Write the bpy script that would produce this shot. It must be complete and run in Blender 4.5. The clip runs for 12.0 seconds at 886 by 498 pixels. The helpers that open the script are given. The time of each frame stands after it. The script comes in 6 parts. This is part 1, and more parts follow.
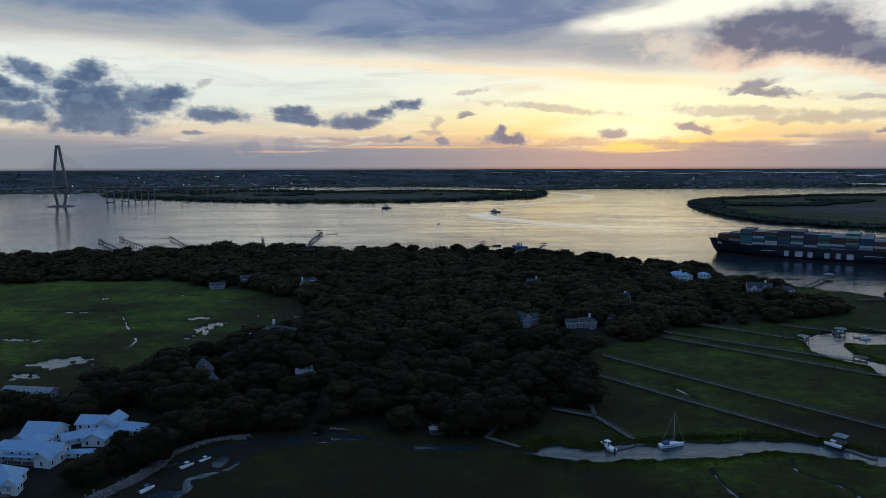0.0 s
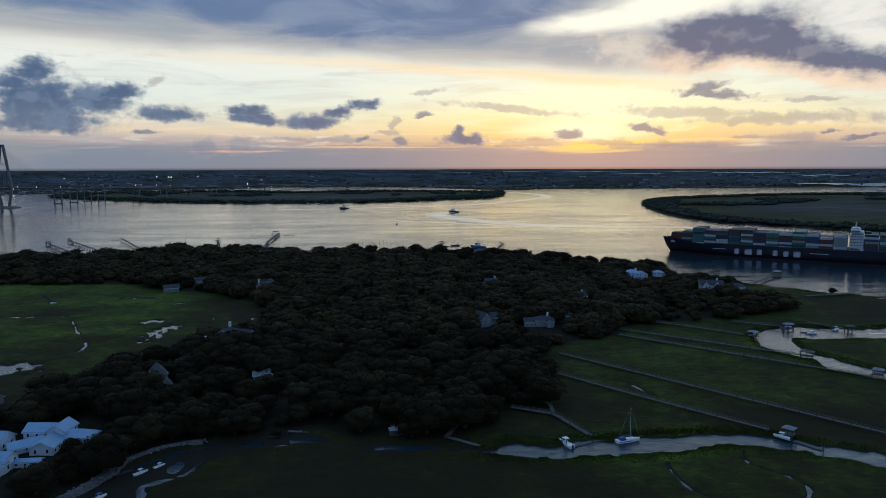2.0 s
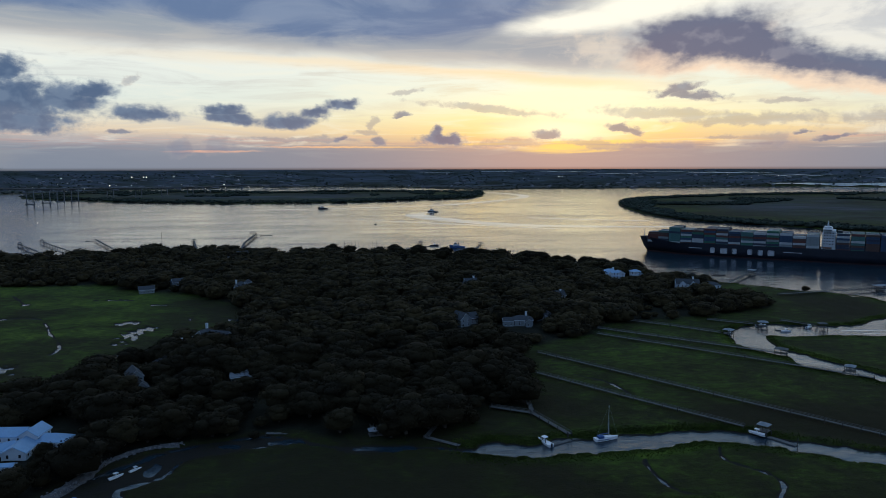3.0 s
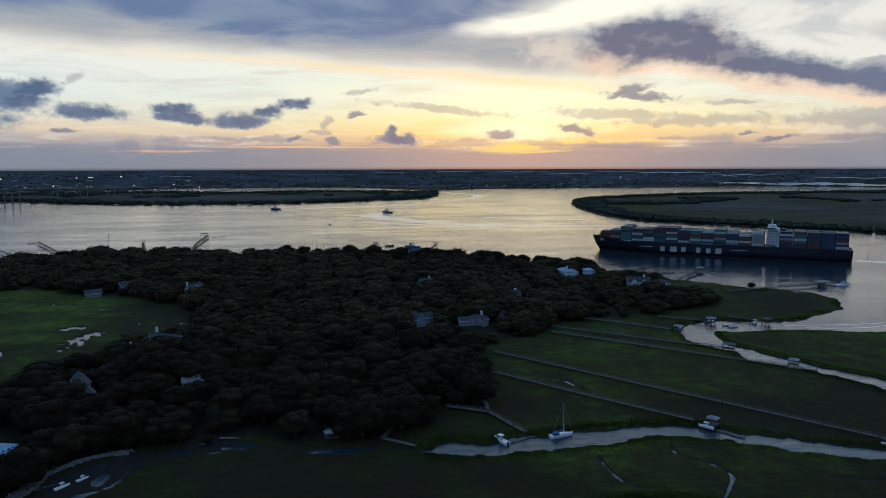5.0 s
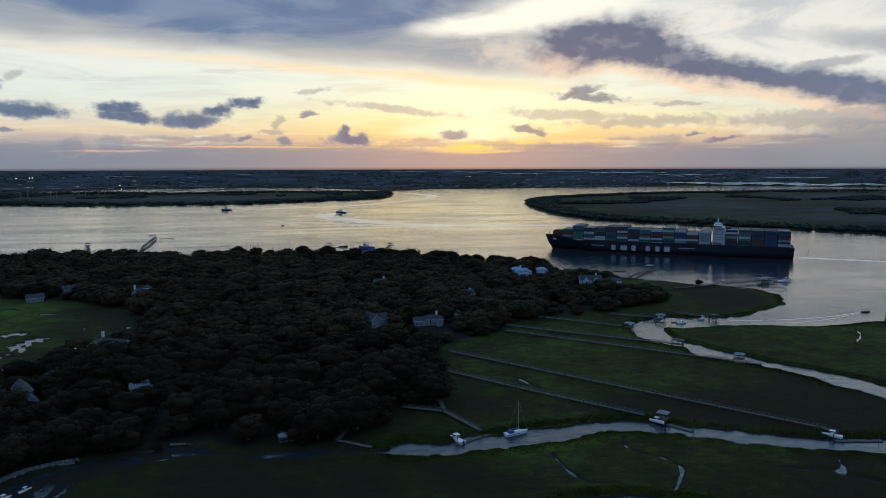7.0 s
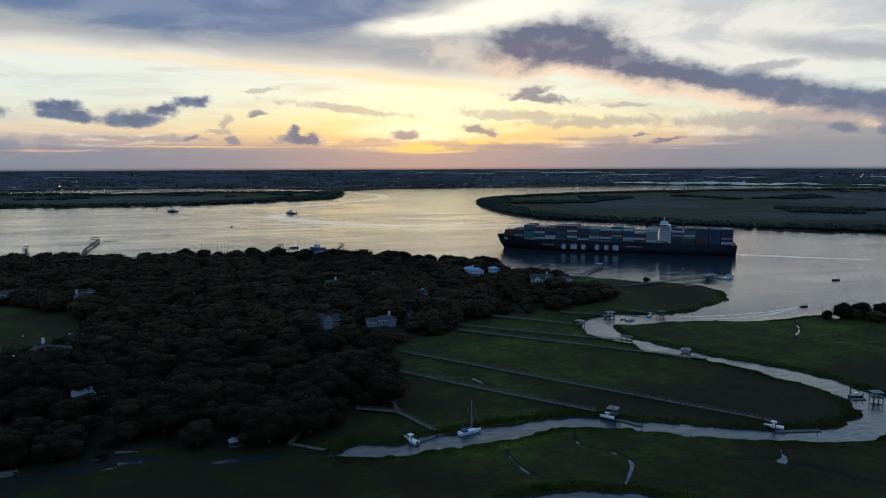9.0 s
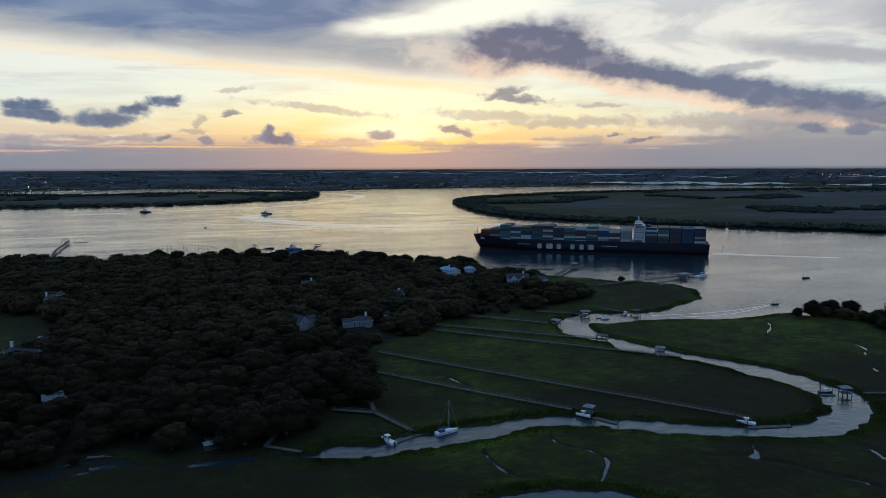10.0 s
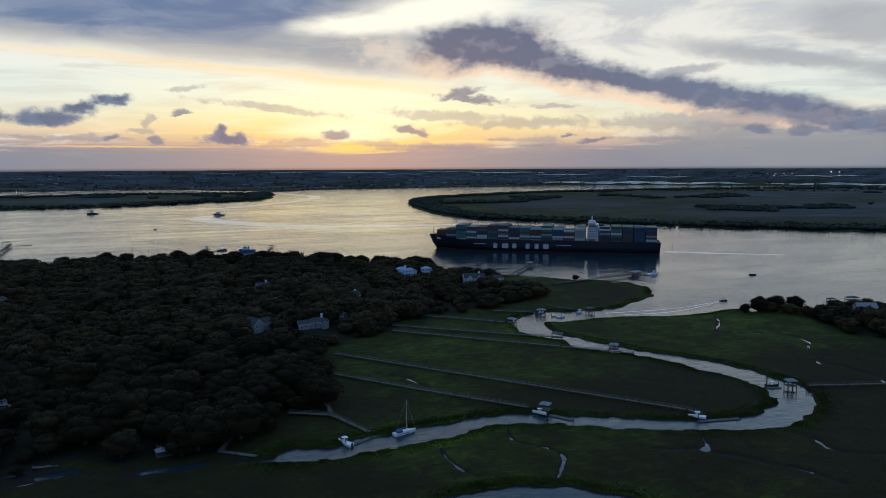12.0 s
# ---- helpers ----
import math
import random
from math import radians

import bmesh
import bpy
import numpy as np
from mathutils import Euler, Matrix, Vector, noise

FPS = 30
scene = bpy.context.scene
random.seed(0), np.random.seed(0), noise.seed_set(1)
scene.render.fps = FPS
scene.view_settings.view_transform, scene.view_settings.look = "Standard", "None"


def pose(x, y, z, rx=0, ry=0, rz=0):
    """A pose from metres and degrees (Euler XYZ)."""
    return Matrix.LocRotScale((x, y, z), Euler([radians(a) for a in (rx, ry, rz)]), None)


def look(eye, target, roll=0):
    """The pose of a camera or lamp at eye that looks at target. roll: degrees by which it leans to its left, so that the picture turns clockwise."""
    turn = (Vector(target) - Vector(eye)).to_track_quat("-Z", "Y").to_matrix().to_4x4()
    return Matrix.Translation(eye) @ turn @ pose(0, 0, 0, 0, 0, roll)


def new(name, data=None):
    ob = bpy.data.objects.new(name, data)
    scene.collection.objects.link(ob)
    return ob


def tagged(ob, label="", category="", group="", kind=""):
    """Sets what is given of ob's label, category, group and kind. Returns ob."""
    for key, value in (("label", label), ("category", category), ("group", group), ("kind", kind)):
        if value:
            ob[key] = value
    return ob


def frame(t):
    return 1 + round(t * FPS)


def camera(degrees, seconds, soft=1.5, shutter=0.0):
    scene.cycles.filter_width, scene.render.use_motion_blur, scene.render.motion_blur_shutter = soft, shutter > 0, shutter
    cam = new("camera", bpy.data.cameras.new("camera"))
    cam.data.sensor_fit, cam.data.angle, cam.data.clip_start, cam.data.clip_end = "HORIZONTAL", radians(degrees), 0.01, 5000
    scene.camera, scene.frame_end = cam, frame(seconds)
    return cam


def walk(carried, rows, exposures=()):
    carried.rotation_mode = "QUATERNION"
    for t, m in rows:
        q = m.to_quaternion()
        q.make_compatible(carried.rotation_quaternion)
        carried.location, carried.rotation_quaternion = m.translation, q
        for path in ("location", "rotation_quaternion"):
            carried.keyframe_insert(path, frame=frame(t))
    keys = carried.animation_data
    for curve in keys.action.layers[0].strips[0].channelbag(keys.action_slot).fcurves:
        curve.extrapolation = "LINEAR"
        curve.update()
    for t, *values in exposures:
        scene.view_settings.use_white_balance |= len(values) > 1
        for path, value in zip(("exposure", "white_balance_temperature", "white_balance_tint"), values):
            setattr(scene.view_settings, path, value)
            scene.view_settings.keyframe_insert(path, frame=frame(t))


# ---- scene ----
cam = camera(63.94, 12.0, soft=0.45)
EYE = 115.0
# seconds, heading to the right of +y, lean to the right
ROWS = [
    (0.0, 0.0, 0.161), (0.5, 0.88, 0.158), (1.0, 1.69, 0.156), (1.5, 2.55, 0.154), (2.0, 3.36, 0.152), (2.5, 4.2, 0.151),
    (3.0, 5.08, 0.150), (5.0, 8.7, 0.149), (5.5, 9.6, 0.149), (6.0, 10.53, 0.149), (6.5, 11.45, 0.152), (7.0, 12.41, 0.156),
    (9.0, 16.29, 0.183), (9.5, 17.26, 0.191), (10.0, 18.21, 0.2), (10.5, 19.16, 0.209), (11.0, 20.06, 0.218),
    (11.5, 20.97, 0.228), (12.0, 21.77, 0.239),
]
walk(cam, [(t, pose(0, 0, EYE, 90 - 6.67, lean, -yaw)) for t, yaw, lean in ROWS])

# ---- sky and sun ----
SUN_AZ, SUN_EL = 14.4, 2.0
world = bpy.data.worlds.new("dusk_sky")
scene.world = world
world.use_nodes = True
wt = world.node_tree
wt.nodes.clear()


def val(tree, sock, v):
    if isinstance(v, bpy.types.NodeSocket):
        tree.links.new(v, sock)
    else:
        sock.default_value = v


def math_node(tree, op, a, b=0.0, c=0.0, clamp=False):
    n = tree.nodes.new("ShaderNodeMath")
    n.operation, n.use_clamp = op, clamp
    val(tree, n.inputs[0], a), val(tree, n.inputs[1], b), val(tree, n.inputs[2], c)
    return n.outputs[0]


def vec_node(tree, op, a, b=(0, 0, 0)):
    n = tree.nodes.new("ShaderNodeVectorMath")
    n.operation = op
    val(tree, n.inputs[0], a), val(tree, n.inputs[1], b)
    return n.outputs["Value"] if op in ("LENGTH", "DOT_PRODUCT") else n.outputs[0]


def ramp_between(tree, x, lo, hi):
    n = tree.nodes.new("ShaderNodeMapRange")
    n.interpolation_type = "SMOOTHSTEP"
    val(tree, n.inputs["Value"], x), val(tree, n.inputs["From Min"], lo), val(tree, n.inputs["From Max"], hi)
    return n.outputs[0]


def mix_col(tree, fac, a, b, blend="MIX"):
    n = tree.nodes.new("ShaderNodeMix")
    n.data_type, n.blend_type = "RGBA", blend
    val(tree, n.inputs[0], fac), val(tree, n.inputs[6], a), val(tree, n.inputs[7], b)
    return n.outputs[2]


def noise_node(tree, vec, scale, detail=4.0, rough=0.55, distortion=0.0):
    n = tree.nodes.new("ShaderNodeTexNoise")
    val(tree, n.inputs["Vector"], vec)
    n.inputs["Scale"].default_value, n.inputs["Detail"].default_value = scale, detail
    n.inputs["Roughness"].default_value, n.inputs["Distortion"].default_value = rough, distortion
    return n.outputs[0]


def ramp_node(tree, fac, stops):
    n = tree.nodes.new("ShaderNodeValToRGB")
    val(tree, n.inputs[0], fac)
    els = n.color_ramp.elements
    els[0].position, els[0].color = stops[0][0], (*stops[0][1], 1)
    els[1].position, els[1].color = stops[-1][0], (*stops[-1][1], 1)
    for p, c in stops[1:-1]:
        els.new(p).color = (*c, 1)
    return n.outputs[0]


def lin(r, g, b):
    return tuple(((c / 255 + 0.055) / 1.055) ** 2.4 if c > 10 else c / 255 / 12.92 for c in (r, g, b))


ways = wt.nodes.new("ShaderNodeTexCoord").outputs["Generated"]
sep = wt.nodes.new("ShaderNodeSeparateXYZ")
wt.links.new(ways, sep.inputs[0])
az = math_node(wt, "MULTIPLY", math_node(wt, "ARCTAN2", sep.outputs[0], sep.outputs[1]), 57.29578)
el = math_node(wt, "MULTIPLY", math_node(wt, "ARCSINE", sep.outputs[2]), 57.29578)
comb = wt.nodes.new("ShaderNodeCombineXYZ")
wt.links.new(az, comb.inputs[0]), wt.links.new(el, comb.inputs[1])
sky_at = comb.outputs[0]
# clear sky behind the clouds: two height ramps, away from and towards the sunset
up = math_node(wt, "MULTIPLY", el, 1 / 30.0, clamp=True)
high_air = [(0.46, lin(196, 214, 226)), (0.6, lin(150, 196, 232)), (0.85, lin(112, 168, 222)), (1.0, lin(92, 138, 186))]
away = ramp_node(wt, up, [(0.0, lin(118, 130, 154)), (0.04, lin(140, 146, 162)), (0.07, lin(178, 172, 174)), (0.09, lin(226, 208, 184)), (0.125, lin(226, 224, 208)), (0.17, lin(222, 232, 226)),
                          (0.25, lin(232, 238, 232)), (0.34, lin(226, 230, 228))] + high_air)
near = ramp_node(wt, up, [(0.0, lin(140, 136, 148)), (0.034, lin(160, 148, 152)), (0.052, lin(236, 190, 140)), (0.085, lin(253, 220, 138)), (0.125, lin(255, 240, 170)), (0.16, lin(254, 248, 206)),
                          (0.2, lin(242, 246, 222)), (0.26, lin(244, 247, 232)), (0.34, lin(236, 238, 232))] + high_air)
side = math_node(wt, "SUBTRACT", az, SUN_AZ + 0.8)
glow_far = math_node(wt, "POWER", 2.71828, math_node(wt, "MULTIPLY", math_node(wt, "MULTIPLY", side, side), -1 / (2 * 13.0 ** 2)))
clear = mix_col(wt, glow_far, away, near)
# the sky behind the camera is a plain blue dusk
back = ramp_between(wt, math_node(wt, "ABSOLUTE", math_node(wt, "SUBTRACT", az, 14.0)), 55.0, 110.0)
clear = mix_col(wt, back, clear, ramp_node(wt, up, [(0.0, lin(104, 122, 156)), (0.3, lin(94, 136, 184)), (1.0, lin(82, 130, 186))]))
# noises for streaks, fleece and billows
streak = noise_node(wt, vec_node(wt, "MULTIPLY", sky_at, (0.07, 0.6, 1.0)), 1.6, 6.0, 0.6, 0.8)
bars = noise_node(wt, vec_node(wt, "MULTIPLY", sky_at, (0.09, 1.5, 1.0)), 1.5, 6.0, 0.62, 0.5)
puff = noise_node(wt, vec_node(wt, "MULTIPLY", sky_at, (0.9, 1.15, 1.0)), 1.0, 8.0, 0.58, 0.2)
puff_c = math_node(wt, "SUBTRACT", puff, 0.5)
billow = noise_node(wt, vec_node(wt, "MULTIPLY", sky_at, (0.55, 0.8, 1.0)), 1.0, 3.0, 0.5, 0.2)
soft_n = noise_node(wt, vec_node(wt, "MULTIPLY", sky_at, (0.10, 0.35, 1.0)), 1.0, 7.0, 0.6, 0.6)
soft_c = math_node(wt, "SUBTRACT", soft_n, 0.5)
curl_n = wt.nodes.new("ShaderNodeTexNoise")
wt.links.new(vec_node(wt, "MULTIPLY", sky_at, (0.7, 1.2, 1.0)), curl_n.inputs["Vector"])
curl_n.inputs["Scale"].default_value, curl_n.inputs["Detail"].default_value, curl_n.inputs["Roughness"].default_value = 1.0, 6.0, 0.6
curl_v = vec_node(wt, "SUBTRACT", curl_n.outputs["Color"], (0.5, 0.5, 0.5))
curled_s = vec_node(wt, "ADD", sky_at, vec_node(wt, "MULTIPLY", curl_v, (1.6, 0.9, 0.0)))
# thin high streaks
clear = mix_col(wt, math_node(wt, "MULTIPLY", ramp_between(wt, streak, 0.47, 0.7), 0.5), clear, mix_col(wt, glow_far, (*lin(196, 198, 200), 1), (*lin(232, 208, 162), 1)))
clear = mix_col(wt, math_node(wt, "MULTIPLY", ramp_between(wt, streak, 0.5, 0.34), 0.45), clear, mix_col(wt, glow_far, (*lin(240, 240, 228), 1), (*lin(255, 250, 214), 1)))


chain = [glow_far]


def blob(clouds, noise, amount, flat=1.0, at=sky_at, fat=1.0):
    """Nearness to the nearest of some clouds: az, el, half width, half height (in degrees), lean. flat: how much sharper the foot is."""
    best = None
    for a, e, w, h, lean in clouds:
        w, h = w * fat, h * fat
        sp = wt.nodes.new("ShaderNodeSeparateXYZ")
        # a vanishing share of the cloud before keeps the clouds in one chain, which the shader can hold
        tied = vec_node(wt, "ADD", at, math_node(wt, "MULTIPLY", chain[-1], 1e-6))
        wt.links.new(vec_node(wt, "SUBTRACT", tied, (a, e, 0)), sp.inputs[0])
        y = math_node(wt, "MULTIPLY_ADD", sp.outputs[0], -lean, sp.outputs[1]) if lean else sp.outputs[1]
        y = math_node(wt, "MAXIMUM", y, math_node(wt, "MULTIPLY", y, -flat))
        cb = wt.nodes.new("ShaderNodeCombineXYZ")
        wt.links.new(sp.outputs[0], cb.inputs[0]), wt.links.new(y, cb.inputs[1])
        r = vec_node(wt, "LENGTH", vec_node(wt, "MULTIPLY", cb.outputs[0], (1 / w, 1 / h, 0)))
        best = r if best is None else math_node(wt, "MINIMUM", best, r)
        chain.append(best)
    return math_node(wt, "ADD", best, math_node(wt, "MULTIPLY", noise, amount))


# the sun's glare behind the low clouds
glare = blob([(16.2, 4.6, 6.0, 2.2, 0.0), (14.4, 2.8, 5.0, 1.2, 0.0)], soft_c, 1.0)
clear = mix_col(wt, math_node(wt, "MULTIPLY", ramp_between(wt, glare, 1.5, 0.1), 0.92), clear, (*lin(255, 254, 216), 1))
# mauve haze bank over the horizon, its top torn into bars with peach light between
top_of_haze = math_node(wt, "ADD", el, math_node(wt, "MULTIPLY", math_node(wt, "SUBTRACT", bars, 0.5), 2.6))
haze_c = mix_col(wt, glow_far, (*lin(126, 138, 155), 1), (*lin(150, 147, 152), 1))
peach = mix_col(wt, glow_far, (*lin(226, 184, 168), 1), (*lin(255, 196, 134), 1))
clear = mix_col(wt, math_node(wt, "MULTIPLY", math_node(wt, "MULTIPLY", ramp_between(wt, bars, 0.5, 0.38), ramp_between(wt, el, 2.6, 1.9)), math_node(wt, "MULTIPLY", ramp_between(wt, el, 0.8, 1.4), 0.75)), clear, peach)
clear = mix_col(wt, math_node(wt, "MULTIPLY", ramp_between(wt, top_of_haze, 2.0, 1.2), 0.85), clear, haze_c)
clear = mix_col(wt, math_node(wt, "MULTIPLY", ramp_between(wt, el, 1.3, 0.5), 0.75), clear, haze_c)
# the haze bank thickens into grey cloud towards the north
north = blob([(50.0, 1.6, 12.0, 2.2, 0.0), (-34.0, 0.9, 9.0, 1.6, 0.0)], soft_c, 1.4)
clear = mix_col(wt, math_node(wt, "MULTIPLY", ramp_between(wt, north, 1.3, 0.6), 0.85), clear, (*lin(144, 149, 158), 1))
# the high cloud deck, with its lower edge lined by the sun
edge = math_node(wt, "SUBTRACT", el, math_node(wt, "MULTIPLY_ADD", math_node(wt, "POWER", math_node(wt, "MAXIMUM", math_node(wt, "ADD", az, 12.0), 0.0), 1.5), -0.0115, 8.2))
edge = math_node(wt, "ADD", edge, math_node(wt, "MULTIPLY", soft_c, 1.3))
span = math_node(wt, "MULTIPLY", ramp_between(wt, az, 27.0, 15.0), ramp_between(wt, az, -80.0, -45.0))
deck = math_node(wt, "MULTIPLY", ramp_between(wt, edge, -0.2, 1.3), math_node(wt, "MULTIPLY", span, ramp_between(wt, el, 18.0, 13.5)))
deck_c = mix_col(wt, ramp_between(wt, edge, 0.0, 2.2), (*lin(200, 196, 192), 1), (*lin(150, 160, 172), 1))
deck_c = mix_col(wt, math_node(wt, "MULTIPLY", ramp_between(wt, streak, 0.44, 0.62), 0.35), deck_c, (*lin(198, 194, 188), 1))
blue = blob([(-3.0, 13.2, 17.5, 3.7, 0.0), (3.0, 12.0, 10.0, 2.3, 0.05), (-26.0, 13.0, 14.0, 2.2, -0.06)], soft_c, 1.0)
deck_c = mix_col(wt, ramp_between(wt, blue, 1.25, 0.7), deck_c, mix_col(wt, ramp_between(wt, soft_n, 0.4, 0.62), (*lin(86, 113, 154), 1), (*lin(116, 136, 168), 1)))
sky_c = mix_col(wt, math_node(wt, "MULTIPLY", deck, 0.95), clear, deck_c)
rim = math_node(wt, "MULTIPLY", math_node(wt, "MULTIPLY", ramp_between(wt, edge, -0.7, 0.0), ramp_between(wt, edge, 0.6, 0.05)), math_node(wt, "MULTIPLY", span, ramp_between(wt, az, -34.0, 12.0)))
sky_c = mix_col(wt, math_node(wt, "MULTIPLY", rim, 0.6), sky_c, (*lin(255, 222, 172), 1))
# pale broken veil over the north
veil = blob([(42.0, 10.5, 17.0, 4.5, 0.0)], soft_c, 1.5)
veil_c = mix_col(wt, ramp_between(wt, soft_n, 0.42, 0.6), (*lin(236, 234, 226), 1), (*lin(196, 198, 202), 1))
sky_c = mix_col(wt, math_node(wt, "MULTIPLY", ramp_between(wt, veil, 1.2, 0.5), 0.8), sky_c, veil_c)
grey = blob([(47.0, 7.7, 7.5, 0.75, -0.16), (52.0, 9.6, 5.0, 1.6, -0.15), (40.0, 7.0, 2.6, 0.3, 0.1), (57.0, 6.5, 6.0, 1.2, 0.0)], soft_c, 2.0, 1.0, curled_s)
sky_c = mix_col(wt, math_node(wt, "MULTIPLY", ramp_between(wt, grey, 1.4, 0.4), 0.75), sky_c, (*lin(160, 164, 174), 1))
# the bright rent in the deck over the sun
rent = blob([(15.5, 10.9, 4.6, 0.85, 0.10), (21.5, 12.0, 6.0, 1.2, 0.1)], soft_c, 1.5)
sky_c = mix_col(wt, ramp_between(wt, rent, 1.55, 0.45), sky_c, (*lin(255, 253, 238), 1))
torn = blob([(18.5, 8.7, 4.0, 1.3, -0.1)], puff_c, 2.2, 1.0, curled_s)
sky_c = mix_col(wt, math_node(wt, "MULTIPLY", ramp_between(wt, torn, 1.3, 0.3), 0.5), sky_c, (*lin(238, 224, 206), 1))
# the long dark cloud, trailing off to the right: lumpy above, smooth below, with light along its foot
LONG_CLOUD = [(24.2, 9.2, 4.3, 1.35, 0.12), (27.5, 8.8, 3.2, 1.5, -0.25), (31.0, 7.5, 3.8, 1.05, -0.28), (36.0, 6.4, 4.4, 0.85, -0.22), (41.5, 5.2, 4.4, 0.85, -0.2), (46.5, 4.3, 4.0, 0.8, -0.16), (51.5, 3.1, 3.2, 0.75, -0.1), (55.5, 2.8, 4.0, 0.9, 0.0)]
foot_glow = blob([(a, e - 0.75, w * 1.1, h, lean) for a, e, w, h, lean in LONG_CLOUD[:6]], soft_c, 0.9, 1.0, curled_s)
sky_c = mix_col(wt, math_node(wt, "MULTIPLY", ramp_between(wt, foot_glow, 1.35, 0.8), 0.7), sky_c, (*lin(250, 214, 184), 1))
bank = blob(LONG_CLOUD, math_node(wt, "ADD", soft_c, math_node(wt, "ADD", math_node(wt, "MULTIPLY", puff_c, 0.35), math_node(wt, "MULTIPLY", math_node(wt, "SUBTRACT", billow, 0.5), 0.6))), 1.3, 1.15, curled_s, 1.25)
bank_c = mix_col(wt, ramp_between(wt, bank, 0.55, 1.3), (*lin(86, 99, 130), 1), (*lin(150, 155, 168), 1))
bank_c = mix_col(wt, math_node(wt, "MULTIPLY", ramp_between(wt, billow, 0.5, 0.68), 0.5), bank_c, (*lin(138, 142, 160), 1))
bank_c = mix_col(wt, math_node(wt, "MULTIPLY", ramp_between(wt, az, 31.0, 42.0), 0.4), bank_c, (*lin(106, 122, 152), 1))
sky_c = mix_col(wt, math_node(wt, "MULTIPLY", ramp_between(wt, bank, 1.45, 0.5), 0.96), sky_c, bank_c)
# slits of light under the low bars
slit = blob([(14.2, 1.35, 3.6, 0.32, 0.0), (18.0, 1.85, 4.5, 0.16, 0.0), (9.0, 1.75, 3.0, 0.10, 0.0), (-3.0, 1.5, 6.0, 0.07, 0.0), (-12.0, 1.15, 3.0, 0.08, 0.0), (25.0, 1.95, 3.0, 0.08, 0.0)], math_node(wt, "SUBTRACT", bars, 0.5), 3.2, 1.0, vec_node(wt, "ADD", sky_at, vec_node(wt, "MULTIPLY", curl_v, (1.0, 0.22, 0.0))))
sky_c = mix_col(wt, math_node(wt, "MULTIPLY", ramp_between(wt, slit, 1.6, 0.2), 0.85), sky_c, mix_col(wt, glow_far, (*lin(244, 180, 158), 1), (*lin(255, 222, 120), 1)))
# fair-weather clouds, dark against the light
heaps = blob([(-30.8, 4.9, 1.6, 0.6, 0.0), (-30.2, 3.7, 1.7, 0.7, 0.0), (-29.6, 6.4, 1.3, 0.65, -0.3), (-31.6, 5.5, 1.0, 0.6, 0.0), (-26.0, 6.5, 1.2, 0.75, 0.1), (-25.9, 4.4, 2.6, 1.6, 0.0), (-27.4, 5.6, 1.3, 0.5, 0.0), (-22.4, 4.6, 1.7, 1.0, 0.0),
              (-20.9, 5.2, 1.5, 0.6, 0.1), (-25.6, 3.1, 3.0, 0.8, 0.0), (-17.7, 3.8, 1.9, 0.5, 0.0), (-11.1, 3.6, 2.0, 0.42, -0.1), (-12.0, 4.2, 1.3, 0.4, 0.0), (-7.0, 3.4, 1.6, 0.5, 0.05), (-4.9, 4.1, 0.9, 0.42, 0.15),
              (-2.8, 4.75, 1.0, 0.38, 0.1), (5.0, 2.0, 1.5, 0.38, 0.0), (4.6, 2.5, 0.5, 0.5, 0.0), (5.9, 2.1, 0.6, 0.35, 0.0)], puff_c, 1.5, 1.4, curled_s, 1.3)
small = blob([(-19.0, 2.55, 0.8, 0.16, 0.05), (1.8, 4.0, 0.6, 0.18, 0.15), (13.4, 2.45, 0.8, 0.32, 0.0), (19.3, 2.7, 1.1, 0.3, -0.2), (23.0, 5.6, 1.3, 0.35, 0.2), (24.3, 5.1, 1.7, 0.3, -0.1),
              (-3.0, 2.2, 0.4, 0.2, 0.2), (-0.1, 1.9, 0.4, 0.4, 0.0), (52.0, 2.7, 2.2, 0.42, 0.05), (48.7, 2.4, 1.2, 0.35, 0.0), (45.5, 2.5, 0.7, 0.4, -0.3), (31.7, 2.3, 0.5, 0.16, 0.0), (33.6, 1.95, 0.9, 0.14, 0.1)], puff_c, 2.0, 1.5, curled_s, 1.3)
wisps = blob([(-15.0, 1.4, 0.9, 0.7, 0.0), (-12.3, 1.5, 1.2, 0.55, 0.0), (-4.2, 2.1, 1.6, 0.18, 0.0), (-1.0, 2.7, 0.8, 0.16, 0.0), (-0.5, 3.3, 0.4, 0.4, 0.6), (29.1, 1.8, 1.6, 0.45, 0.0), (26.6, 2.1, 1.0, 0.12, 0.0), (10.2, 1.75, 2.2, 0.32, 0.0), (17.0, 1.7, 1.8, 0.3, -0.1),
              (30.6, 4.65, 1.8, 0.18, 0.0), (2.2, 5.8, 1.1, 0.16, 0.15), (-18.2, 6.4, 0.5, 0.3, 0.4), (21.5, 1.5, 2.5, 0.25, 0.0), (39.0, 2.0, 2.0, 0.18, 0.0), (42.0, 3.2, 8.0, 0.6, 0.0), (22.0, 3.9, 4.0, 0.36, -0.05), (28.0, 3.3, 4.5, 0.36, 0.0),
              (8.5, 4.5, 4.2, 0.22, -0.10), (-6.0, 2.1, 4.0, 0.14, 0.0)], puff_c, 2.2, 1.2, curled_s, 1.25)
low_part = ramp_between(wt, math_node(wt, "ADD", el, math_node(wt, "MULTIPLY", math_node(wt, "SUBTRACT", billow, 0.5), 5.0)), 4.8, 3.0)
